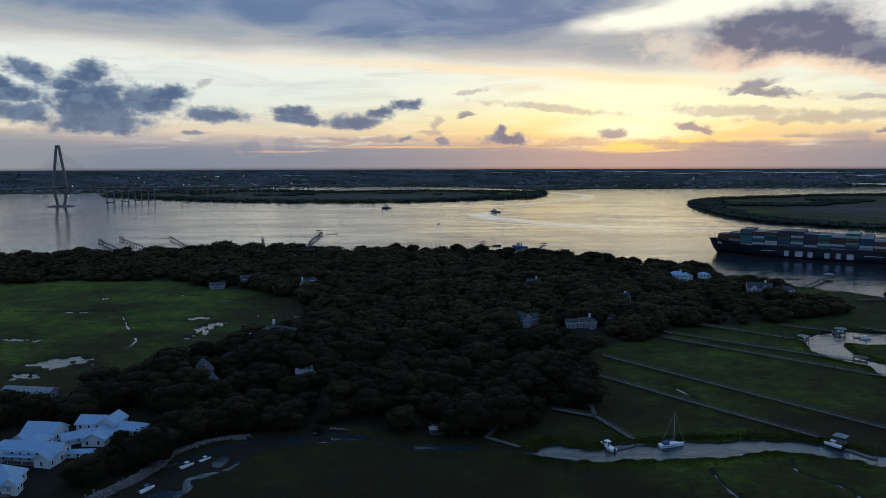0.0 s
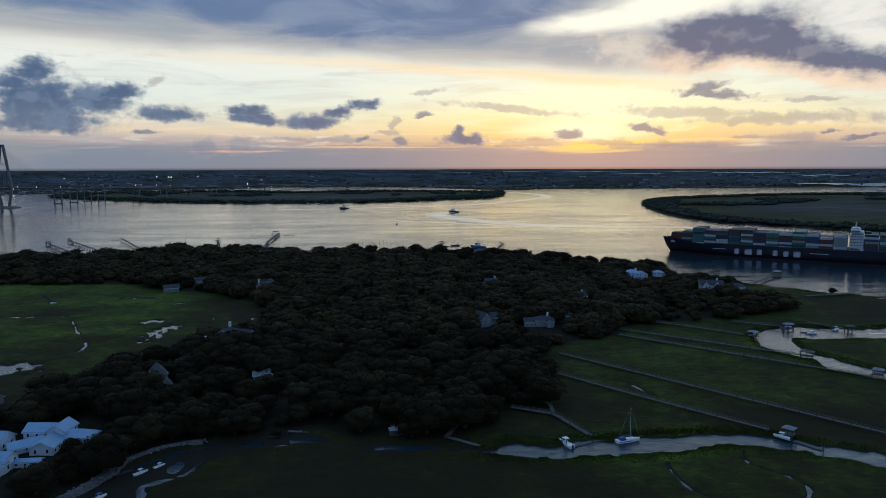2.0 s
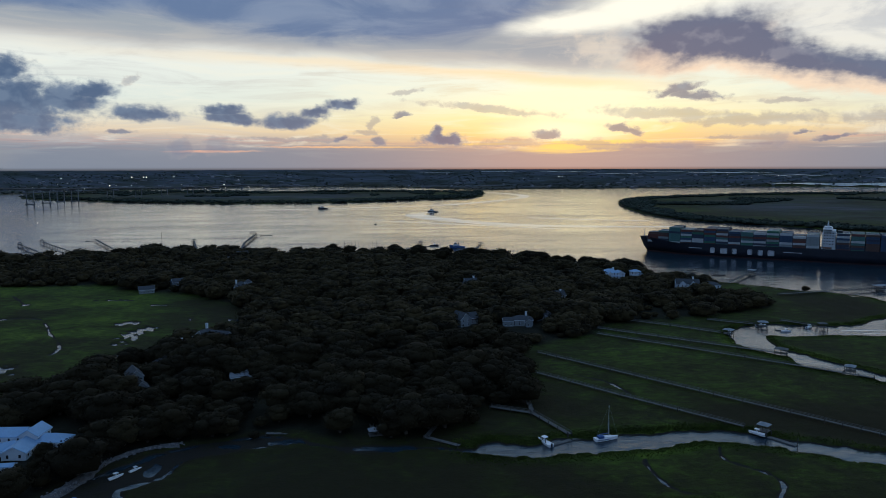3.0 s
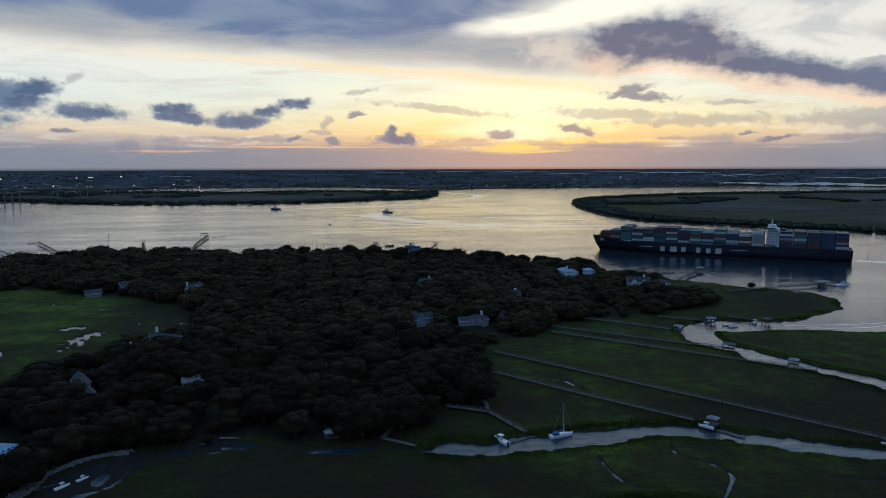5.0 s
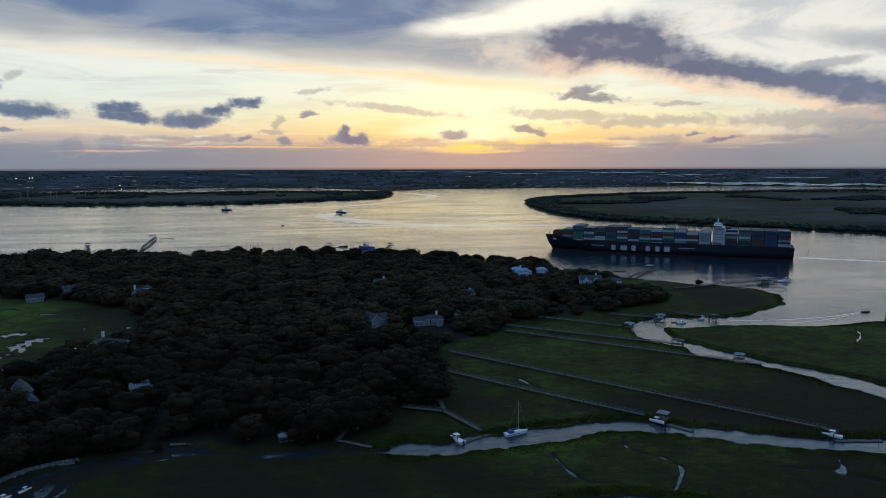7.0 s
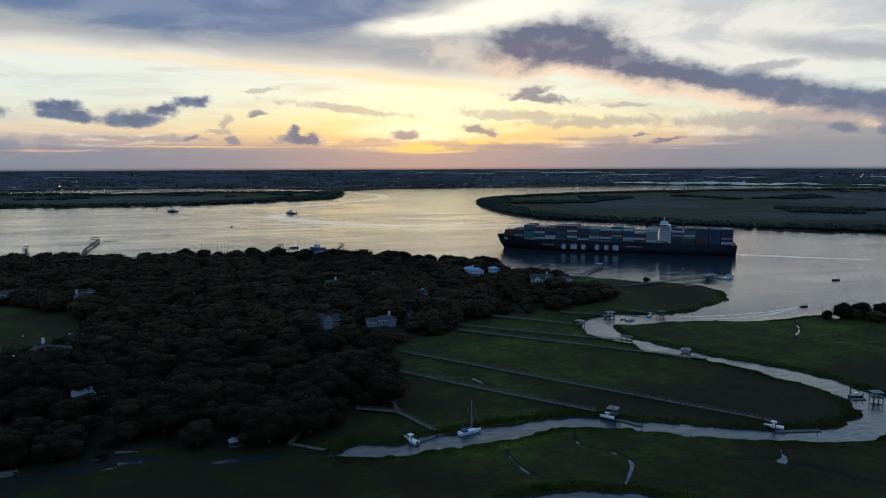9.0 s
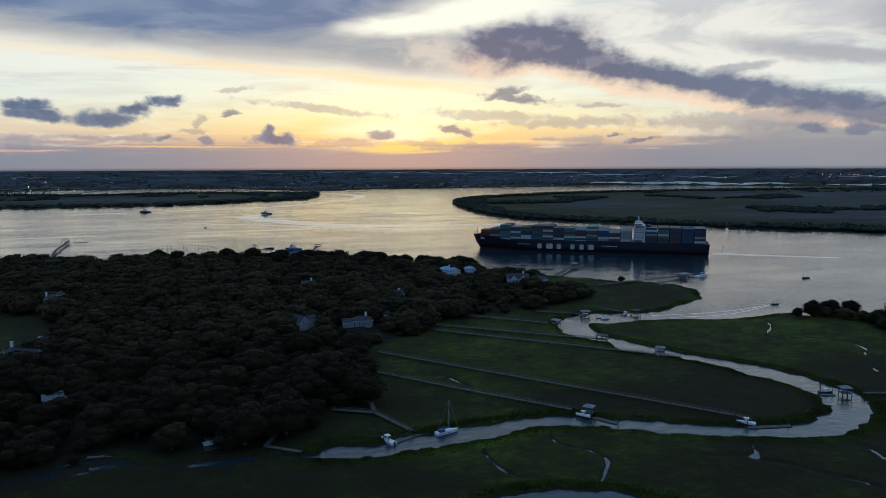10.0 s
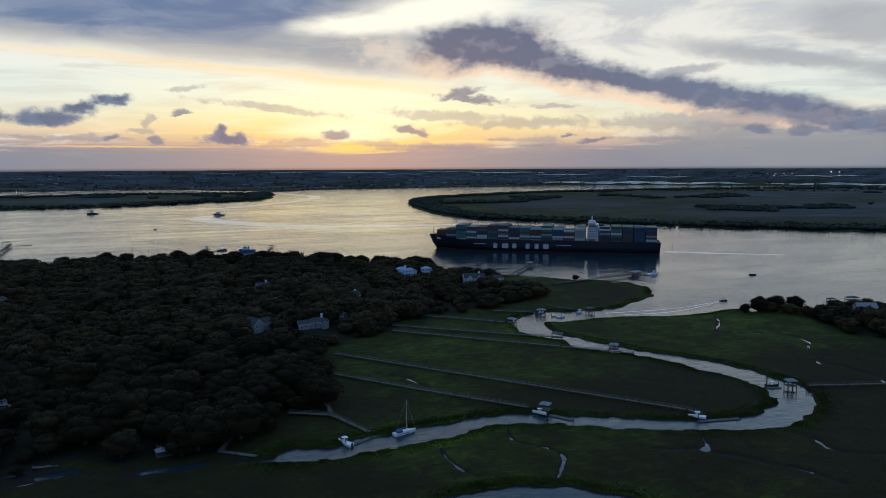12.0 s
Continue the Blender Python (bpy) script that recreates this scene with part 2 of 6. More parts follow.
for shape, dense, body, fringe in ((wisps, 0.5, (140, 138, 152), (196, 184, 176)), (small, 0.82, (104, 112, 138), (168, 164, 168)), (heaps, 0.97, (66, 93, 130), (140, 154, 172))):
    c = mix_col(wt, ramp_between(wt, shape, 0.35, 1.3), (*lin(*body), 1), (*lin(*fringe), 1))
    c = mix_col(wt, math_node(wt, "MULTIPLY", low_part, 0.35), c, (*lin(116, 128, 152), 1))
    c = mix_col(wt, math_node(wt, "MULTIPLY", ramp_between(wt, billow, 0.44, 0.62), 0.5), c, (*lin(116, 137, 164), 1))
    sky_c = mix_col(wt, math_node(wt, "MULTIPLY", ramp_between(wt, shape, 1.38, 0.62), dense), sky_c, c)
# below the horizon: dark ground
sky_c = mix_col(wt, ramp_between(wt, el, 0.0, -0.4), sky_c, (0.03, 0.035, 0.045, 1))
dusk = wt.nodes.new("ShaderNodeTexSky")
dusk.sky_type, dusk.sun_disc = "NISHITA", False
dusk.sun_elevation, dusk.sun_rotation = radians(SUN_EL), radians(SUN_AZ)
air = wt.nodes.new("ShaderNodeBackground")
wt.links.new(dusk.outputs[0], air.inputs[0])
air.inputs[1].default_value = 0.006
clouds_bg = wt.nodes.new("ShaderNodeBackground")
wt.links.new(sky_c, clouds_bg.inputs[0])
clouds_bg.inputs[1].default_value = 1.0
both = wt.nodes.new("ShaderNodeAddShader")
wt.links.new(air.outputs[0], both.inputs[0]), wt.links.new(clouds_bg.outputs[0], both.inputs[1])
wt.links.new(both.outputs[0], wt.nodes.new("ShaderNodeOutputWorld").inputs[0])

sun = new("sun", bpy.data.lights.new("sun", "SUN"))
sun.data.energy, sun.data.angle, sun.data.color = 0.012, radians(24), (1.0, 0.72, 0.42)
a_s, e_s = radians(SUN_AZ), radians(SUN_EL)
sun.matrix_world = look((300 * math.sin(a_s), 300 * math.cos(a_s), 300), (300 * math.sin(a_s) - math.sin(a_s) * math.cos(e_s), 300 * math.cos(a_s) - math.cos(a_s) * math.cos(e_s), 300 - math.sin(e_s)))

# ---- materials ----


def material(name, colour, rough=0.7, metal=0.0, vary=0.25, scale=0.5, bump=0.15, fine=6.0, spec=0.3, islands=0.0, objects=0.0, other=None):
    """A surface whose colour varies at two scales, with fine relief."""
    mat = bpy.data.materials.new(name)
    mat.use_nodes = True
    tr = mat.node_tree
    bsdf = tr.nodes["Principled BSDF"]
    at = tr.nodes.new("ShaderNodeTexCoord").outputs["Object"]
    big, little = noise_node(tr, at, scale, 4.0), noise_node(tr, at, scale * fine, 3.0)
    k = math_node(tr, "ADD", math_node(tr, "MULTIPLY", big, 0.6), math_node(tr, "MULTIPLY", little, 0.4))
    dark = tuple(c * (1 - vary) for c in colour)
    light = other or tuple(min(1, c * (1 + vary)) for c in colour)
    c = mix_col(tr, ramp_between(tr, k, 0.36, 0.64), (*dark, 1), (*light, 1))
    if islands:
        r = tr.nodes.new("ShaderNodeNewGeometry").outputs["Random Per Island"]
        f = math_node(tr, "MULTIPLY_ADD", r, islands, 1 - islands / 2)
        c = mix_col(tr, 1.0, c, f, "MULTIPLY")
    if objects:
        r = tr.nodes.new("ShaderNodeObjectInfo").outputs["Random"]
        f = math_node(tr, "MULTIPLY_ADD", r, objects, 1 - objects / 2)
        c = mix_col(tr, 1.0, c, f, "MULTIPLY")
    tr.links.new(c, bsdf.inputs["Base Color"])
    bsdf.inputs["Roughness"].default_value, bsdf.inputs["Metallic"].default_value = rough, metal
    bsdf.inputs["Specular IOR Level"].default_value = spec
    if bump:
        b = tr.nodes.new("ShaderNodeBump")
        b.inputs["Strength"].default_value, b.inputs["Distance"].default_value = bump, 0.1
        tr.links.new(little, b.inputs["Height"])
        tr.links.new(b.outputs[0], bsdf.inputs["Normal"])
    return mat


def ground_material():
    mat = bpy.data.materials.new("marsh_and_woodland_floor")
    mat.use_nodes = True
    tr = mat.node_tree
    bsdf = tr.nodes["Principled BSDF"]
    at = tr.nodes.new("ShaderNodeTexCoord").outputs["Object"]
    wide = noise_node(tr, at, 0.012, 5.0, 0.6, 0.6)
    mid = noise_node(tr, at, 0.06, 5.0, 0.65, 0.4)
    fine = noise_node(tr, at, 0.9, 4.0, 0.7)
    clump = noise_node(tr, vec_node(tr, "MULTIPLY", at, (0.16, 0.3, 0.2)), 1.0, 6.0, 0.7, 0.5)
    k = math_node(tr, "ADD", math_node(tr, "MULTIPLY", wide, 0.55), math_node(tr, "MULTIPLY", mid, 0.45))
    def spread(name):
        n = tr.nodes.new("ShaderNodeAttribute")
        n.attribute_name = name
        return n.outputs["Fac"]
    lush = math_node(tr, "ADD", spread("lush"), math_node(tr, "ADD", math_node(tr, "MULTIPLY", math_node(tr, "SUBTRACT", k, 0.5), 2.6), math_node(tr, "MULTIPLY", math_node(tr, "SUBTRACT", clump, 0.5), 1.5)))
    grass = ramp_node(tr, lush, [(0.0, (0.019, 0.0165, 0.0065)), (0.3, (0.0235, 0.027, 0.0065)), (0.55, (0.034, 0.050, 0.0080)), (0.8, (0.054, 0.086, 0.011)), (1.0, (0.088, 0.135, 0.015))])
    threads = noise_node(tr, at, 0.022, 3.0, 0.5, 1.2)
    thread = ramp_between(tr, math_node(tr, "ABSOLUTE", math_node(tr, "SUBTRACT", threads, 0.5)), 0.014, 0.002)
    grass = mix_col(tr, math_node(tr, "MULTIPLY", thread, 0.4), grass, (0.016, 0.015, 0.011, 1))
    grass = mix_col(tr, math_node(tr, "MULTIPLY", ramp_between(tr, fine, 0.35, 0.7), 0.4), grass, (0.024, 0.026, 0.012, 1))
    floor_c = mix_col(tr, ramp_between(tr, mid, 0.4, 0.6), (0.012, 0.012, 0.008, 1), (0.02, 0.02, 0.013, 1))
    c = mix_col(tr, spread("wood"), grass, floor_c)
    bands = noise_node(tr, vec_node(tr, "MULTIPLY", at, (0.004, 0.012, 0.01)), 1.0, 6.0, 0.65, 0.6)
    # blue-grey land tones with distance haze mixed into the base colour
    hazed_land = mix_col(tr, ramp_between(tr, bands, 0.36, 0.62), (0.026, 0.038, 0.034, 1), (0.068, 0.078, 0.098, 1))
    c = mix_col(tr, spread("far_haze"), c, hazed_land)
    where = tr.nodes.new("ShaderNodeNewGeometry").outputs["Position"]
    sp = tr.nodes.new("ShaderNodeSeparateXYZ")
    tr.links.new(where, sp.inputs[0])
    mud = ramp_between(tr, math_node(tr, "ADD", sp.outputs[2], math_node(tr, "MULTIPLY", fine, 0.3)), 0.62, 0.42)
    c = mix_col(tr, mud, c, (0.022, 0.02, 0.017, 1))
    tr.links.new(c, bsdf.inputs["Base Color"])
    bsdf.inputs["Roughness"].default_value, bsdf.inputs["Specular IOR Level"].default_value = 0.95, 0.1
    b = tr.nodes.new("ShaderNodeBump")
    b.inputs["Strength"].default_value, b.inputs["Distance"].default_value = 0.8, 0.6
    tr.links.new(math_node(tr, "ADD", fine, math_node(tr, "MULTIPLY", mid, 2.0)), b.inputs["Height"])
    tr.links.new(b.outputs[0], bsdf.inputs["Normal"])
    return mat


def water_material(name, rough=0.085, deep=(0.012, 0.024, 0.034), wave=0.62):
    mat = bpy.data.materials.new(name)
    mat.use_nodes = True
    tr = mat.node_tree
    bsdf = tr.nodes["Principled BSDF"]
    at = tr.nodes.new("ShaderNodeTexCoord").outputs["Object"]
    slicks = noise_node(tr, vec_node(tr, "MULTIPLY", at, (0.0025, 0.007, 1.0)), 1.0, 5.0, 0.55, 1.6)
    ripple = noise_node(tr, vec_node(tr, "MULTIPLY", at, (0.16, 0.3, 1.0)), 1.0, 5.0, 0.65, 0.4)
    swell = noise_node(tr, vec_node(tr, "MULTIPLY", at, (0.025, 0.05, 1.0)), 1.0, 3.0, 0.6, 0.8)
    lines = noise_node(tr, vec_node(tr, "MULTIPLY", at, (0.0016, 0.030, 1.0)), 1.0, 4.0, 0.55, 1.0)
    tr.links.new(mix_col(tr, slicks, (*deep, 1), tuple(c * 1.6 for c in deep) + (1,)), bsdf.inputs["Base Color"])
    calm = math_node(tr, "ADD", ramp_between(tr, slicks, 0.36, 0.64), math_node(tr, "MULTIPLY", ramp_between(tr, lines, 0.42, 0.62), 0.7))
    tr.links.new(math_node(tr, "MULTIPLY_ADD", calm, rough * 0.5, rough), bsdf.inputs["Roughness"])
    bsdf.inputs["IOR"].default_value, bsdf.inputs["Specular IOR Level"].default_value = 1.33, 0.65
    b = tr.nodes.new("ShaderNodeBump")
    tr.links.new(math_node(tr, "MULTIPLY_ADD", calm, wave * 0.6, wave * 0.45), b.inputs["Strength"])
    b.inputs["Distance"].default_value = 0.35
    tr.links.new(math_node(tr, "ADD", ripple, math_node(tr, "MULTIPLY", swell, 2.0)), b.inputs["Height"])
    tr.links.new(b.outputs[0], bsdf.inputs["Normal"])
    return mat


M_GROUND = ground_material()
M_WATER = water_material("river_water", 0.075)
# the wake's pale base is foam plus a painted-in reflection of bright sky
M_WAKE = water_material("wake_painted_sheen", 0.12, (0.62, 0.56, 0.48), 0.3)
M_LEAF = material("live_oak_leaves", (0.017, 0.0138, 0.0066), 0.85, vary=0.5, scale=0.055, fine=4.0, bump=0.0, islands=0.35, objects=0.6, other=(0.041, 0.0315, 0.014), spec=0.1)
# paler and bluer than the near leaves: distance haze put into the colour
M_LEAF_HAZED = material("hazed_distant_leaves", (0.034, 0.046, 0.036), 0.9, vary=0.3, scale=0.02, bump=0.0, islands=0.6, spec=0.1)
M_BARK = material("bark", (0.07, 0.06, 0.05), 0.95, vary=0.3, scale=1.0)
M_WHITE = material("white_painted_board", (0.55, 0.61, 0.67), 0.6, vary=0.05, scale=0.4, bump=0.1)
M_METALROOF = material("pale_standing_seam_roof", (0.21, 0.36, 0.54), 0.42, 0.2, vary=0.06, scale=0.3, bump=0.1)
M_DOCKROOF = material("grey_dock_roof", (0.2, 0.23, 0.26), 0.6, vary=0.15, scale=0.5, bump=0.2)
M_NAME = material("white_name_paint", (0.42, 0.44, 0.47), 0.6, vary=0.15, scale=0.3, bump=0.0)
M_GRASS = material("marsh_grass_blades", (0.044, 0.060, 0.012), 0.9, vary=0.45, scale=0.04, bump=0.0, islands=0.7, spec=0.1)
M_PALE = material("dim_grey_siding", (0.2, 0.23, 0.25), 0.8, vary=0.15, scale=0.4, bump=0.2)
M_SHINGLE = material("grey_shingle_roof", (0.05, 0.058, 0.068), 0.9, vary=0.2, scale=0.4, bump=0.4)
M_BRICK = material("brown_brick", (0.2, 0.12, 0.09), 0.9, vary=0.25, scale=0.6, bump=0.3)
M_WINDOW = material("dark_window_glass", (0.02, 0.025, 0.03), 0.08, vary=0.1, bump=0.0, spec=0.6)
M_PLANK = material("weathered_dock_planks", (0.11, 0.112, 0.11), 0.9, vary=0.25, scale=0.8, bump=0.3)
M_POST = material("tarred_piling", (0.06, 0.055, 0.05), 0.9, vary=0.3, scale=1.0, bump=0.3)
M_HULL = material("navy_blue_hull_paint", (0.012, 0.016, 0.027), 0.55, vary=0.2, scale=0.05, bump=0.05)
M_HULLRED = material("red_boot_topping", (0.04, 0.014, 0.014), 0.6, vary=0.2, scale=0.1)
M_STEELW = material("white_ship_steel", (0.46, 0.49, 0.52), 0.5, vary=0.08, scale=0.2)
M_DECK = material("ship_deck_steel", (0.12, 0.06, 0.05), 0.7, vary=0.2, scale=0.2)
M_CONCRETE = material("bridge_concrete", (0.17, 0.175, 0.18), 0.9, vary=0.15, scale=0.05, bump=0.1)
M_ROCK = material("riprap_stone", (0.13, 0.13, 0.135), 0.9, vary=0.3, scale=0.5, bump=0.3, islands=0.6, objects=0.5)
M_BOATW = material("white_boat_gelcoat", (0.75, 0.77, 0.8), 0.25, vary=0.04, scale=0.5, bump=0.0)
M_BOATD = material("dark_boat_trim", (0.03, 0.035, 0.045), 0.4, vary=0.2, scale=1.0)
M_CANVAS = material("blue_canvas", (0.04, 0.1, 0.25), 0.85, vary=0.15, scale=1.0)
M_TOWN = material("distant_building_wall", (0.15, 0.15, 0.16), 0.9, vary=0.2, scale=0.02, bump=0.0, islands=0.9)

# ---- shape of the land ----
TABLE = np.random.RandomState(5).rand(256, 256)


def value_noise(x, y):
    xi, yi = np.floor(x).astype(int), np.floor(y).astype(int)
    fx, fy = x - xi, y - yi
    fx, fy = fx * fx * (3 - 2 * fx), fy * fy * (3 - 2 * fy)
    a, b = TABLE[xi % 256, yi % 256], TABLE[(xi + 1) % 256, yi % 256]
    c, d = TABLE[xi % 256, (yi + 1) % 256], TABLE[(xi + 1) % 256, (yi + 1) % 256]
    return a + (b - a) * fx + (c - a) * fy + (a - b - c + d) * fx * fy - 0.5


def fbm(x, y, size, octaves=4):
    total, amp = 0.0, 1.0
    for i in range(octaves):
        total = total + amp * value_noise(x / size + 17.3 * i, y / size - 9.1 * i)
        size, amp = size / 2.1, amp * 0.5
    return total


def smooth(x, lo, hi):
    t = np.clip((x - lo) / (hi - lo), 0, 1)
    return t * t * (3 - 2 * t)


def rounded(points, steps=4, closed=True):
    """A smooth line through the given places."""
    p = np.array(points, float)
    n, out = len(p), []
    for i in range(n if closed else n - 1):
        q = [p[(i + k) % n] if closed else p[min(max(i + k, 0), n - 1)] for k in (-1, 0, 1, 2)]
        for s in range(steps):
            t = s / steps
            out.append(0.5 * (2 * q[1] + (q[2] - q[0]) * t + (2 * q[0] - 5 * q[1] + 4 * q[2] - q[3]) * t * t + (3 * q[1] - q[0] - 3 * q[2] + q[3]) * t ** 3))
    if not closed:
        out.append(p[-1])
    return np.array(out)


def line_distance(x, y, pts, closed):
    best = np.full(x.shape, 1e9)
    for i in range(len(pts) if closed else len(pts) - 1):
        (ax, ay), (bx, by) = pts[i], pts[(i + 1) % len(pts)]
        dx, dy = bx - ax, by - ay
        t = np.clip(((x - ax) * dx + (y - ay) * dy) / (dx * dx + dy * dy + 1e-9), 0, 1)
        best = np.minimum(best, (x - ax - t * dx) ** 2 + (y - ay - t * dy) ** 2)
    return np.sqrt(best)


def inside_distance(x, y, pts):
    """Distance to an outline, positive inside it."""
    odd = np.zeros(x.shape, bool)
    for i in range(len(pts)):
        (ax, ay), (bx, by) = pts[i - 1], pts[i]
        if ay != by:
            odd ^= ((ay > y) != (by > y)) & (x < (bx - ax) * (y - ay) / (by - ay) + ax)
    d = line_distance(x, y, pts, True)
    return np.where(odd, d, -d)


SHORE = [(-2600, -2600), (-2400, 0), (-1500, 480), (-900, 740), (-700, 822), (-555, 881), (-509, 906), (-470, 903), (-416, 890), (-360, 893), (-330, 925), (-286, 930), (-236, 940),
         (-179, 950), (-105, 915), (-17, 890), (34, 905), (68, 879), (98, 867), (129, 850), (183, 830), (230, 765), (290, 697), (328, 666), (364, 634), (381, 607), (406, 596), (422, 571),
         (425, 548), (420, 530), (407, 504), (470, 470), (425, 425), (465, 415), (540, 390), (760, 300), (1500, -200), (2600, -1200), (2600, -2600)]
MOUTH = [(700, 620), (407, 506), (378, 491), (370, 491), (343, 474), (323, 472), (300, 477), (277, 482), (254, 476)]
BANK_IN = [(237, 457), (229, 426), (234, 406), (243, 393), (240, 375), (261, 351), (268, 339), (275, 327), (277, 308), (287, 290), (284, 268), (278, 255), (269, 246), (255, 242), (243, 242),
           (223, 245), (202, 254), (169, 273), (156, 282), (147, 286), (138, 286), (127, 287), (112, 285), (101, 286), (90, 282), (78, 283), (62, 278), (49, 283), (42, 281), (32, 278)]
BANK_WEST = [(15, 282), (-1, 285), (-20, 286), (-35, 295), (-48, 297), (-59, 296), (-71, 292), (-82, 287), (-90, 282), (-93, 277), (-101, 268), (-111, 258), (-118, 242), (-140, 190), (-180, 120),
             (-160, 110), (-118, 190), (-94, 236), (-95, 251), (-82, 260), (-78, 274), (-66, 279), (-53, 285), (-34, 286), (-15, 276), (3, 276), (26, 275)]
BANK_OUT = [(34, 269), (52, 266), (71, 266), (85, 267), (101, 268), (117, 271), (129, 274), (140, 273), (159, 266), (184, 251), (214, 235), (228, 229), (253, 225), (272, 230), (291, 241),
            (307, 261), (306, 282), (303, 307), (289, 334), (274, 358), (262, 389), (251, 417), (257, 447), (275, 445), (322, 441), (365, 429), (391, 427), (425, 430), (560, 420), (760, 340)]
SOUTH_POND = [(60, 205), (90, 218), (101, 218), (107, 217), (116, 217), (126, 212), (134, 207), (150, 190), (150, 150), (100, 120), (60, 160)]
WOOD = [(-1400, 420), (-900, 690), (-620, 790), (-520, 860), (-470, 893), (-416, 882), (-360, 885), (-330, 915), (-236, 930), (-179, 940), (-105, 905), (-17, 880), (34, 895), (60, 870), (98, 857),
        (129, 840), (183, 820), (230, 750), (280, 690), (318, 640), (305, 602), (330, 570), (318, 540), (252, 512), (158, 491), (148, 460), (122, 450), (85, 422), (78, 387), (79, 353),
        (70, 327), (43, 314), (21, 290), (-1, 285), (-35, 296), (-59, 297)]
WOOD_WEST = [(-76, 291), (-91, 283), (-108, 263), (-120, 244), (-150, 190), (-300, 180), (-480, 260), (-420, 330), (-300, 325), (-215, 322), (-181, 322), (-174, 345), (-174, 371), (-157, 397), (-148, 407),
             (-143, 435), (-138, 467), (-96, 485), (-100, 530), (-115, 584), (-171, 652), (-221, 662), (-257, 702), (-377, 704), (-435, 688), (-620, 660), (-900, 560), (-1400, 300)]
EAST_WOOD = [(418, 421), (455, 412), (540, 384), (760, 292), (760, 180), (520, 240), (455, 285), (430, 330), (440, 372), (452, 396)]
DRUM = [(-1365, 2820), (-1138, 2586), (-941, 2446), (-604, 2276), (-397, 2230), (-150, 2251), (30, 2351), (227, 2459), (342, 2585), (413, 2835), (440, 3100), (291, 3170), (43, 3260), (-217, 3265), (-469, 3190), (-836, 3380),
        (-1150, 3300), (-1361, 3180)]
EAST_ISLE = [(723, 2099), (670, 1887), (633, 1636), (639, 1443), (688, 1347), (764, 1245), (834, 1151), (907, 1075), (975, 1003), (1048, 944), (1158, 846), (1900, 420), (2900, 900), (3900, 2300), (3340, 2455), (2880, 2610),
             (2585, 2670), (2295, 2730), (1970, 2725), (1500, 2680), (1180, 2560), (990, 2480), (809, 2290)]
# the far mainland's shore: heading in degrees, distance
FAR_SHORE = [(-180, 3600), (-60, 3500), (-33, 3580), (-25, 3490), (-20, 3700), (-10, 4000), (0, 3950), (8, 3330), (13, 3585), (18, 3700), (22, 3800), (27, 3990), (28.5, 4330), (36, 4380), (54, 4420), (80, 4300), (180, 3600)]
PONDS = [(-226, 406, 14, 8), (-219, 415, 9, 6), (-234, 381, 6, 5), (-171, 492, 6, 17), (-166, 512, 7, 9), (-187, 532, 6, 5), (-231, 627, 14, 3), (-181, 601, 8, 3), (-282, 464, 10, 4), (-108, 537, 5, 4), (-143, 543, 4, 6),
         (-164, 438, 4, 5), (-290, 554, 8, 2.5), (-296, 612, 3, 4), (-318, 452, 8, 3)]
RILLS = [[(-420, 565), (-357, 561), (-308, 556), (-263, 556), (-243, 530), (-228, 502), (-216, 484), (-204, 460), (-203, 445)], [(-340, 670), (-327, 655), (-296, 612)],
         [(140, 273), (135, 263), (134, 255), (140, 247), (144, 241), (144, 233), (136, 222), (131, 216), (127, 208)], [(115, 269), (107, 264), (102, 258), (101, 249), (102, 238), (105, 231), (110, 228)],
         [(214, 238), (207, 223), (200, 215), (207, 208), (215, 195), (222, 187), (225, 173)], [(245, 226), (251, 211), (249, 196), (264, 186), (300, 170)],
         [(398, 432), (379, 401), (358, 382), (356, 373), (389, 355), (389, 333), (377, 322), (361, 304), (351, 291), (358, 282), (357, 261), (351, 251)], [(106, 373), (119, 360), (124, 344), (125, 332)],
         [(203, 218), (191, 222), (182, 226)]]
CREEK = rounded(MOUTH + BANK_IN + BANK_WEST + BANK_OUT, 3)
LAND, POND_S = rounded(SHORE, 3), rounded(SOUTH_POND, 3)
WOODS = [np.array(WOOD + WOOD_WEST, float), np.array(EAST_WOOD, float)]
ISLES = [rounded(DRUM, 3), rounded(EAST_ISLE, 3)]
LINES = [rounded(r, 4, False) for r in RILLS]


def wood_depth(x, y):
    return np.maximum(inside_distance(x, y, WOODS[0]), inside_distance(x, y, WOODS[1]))


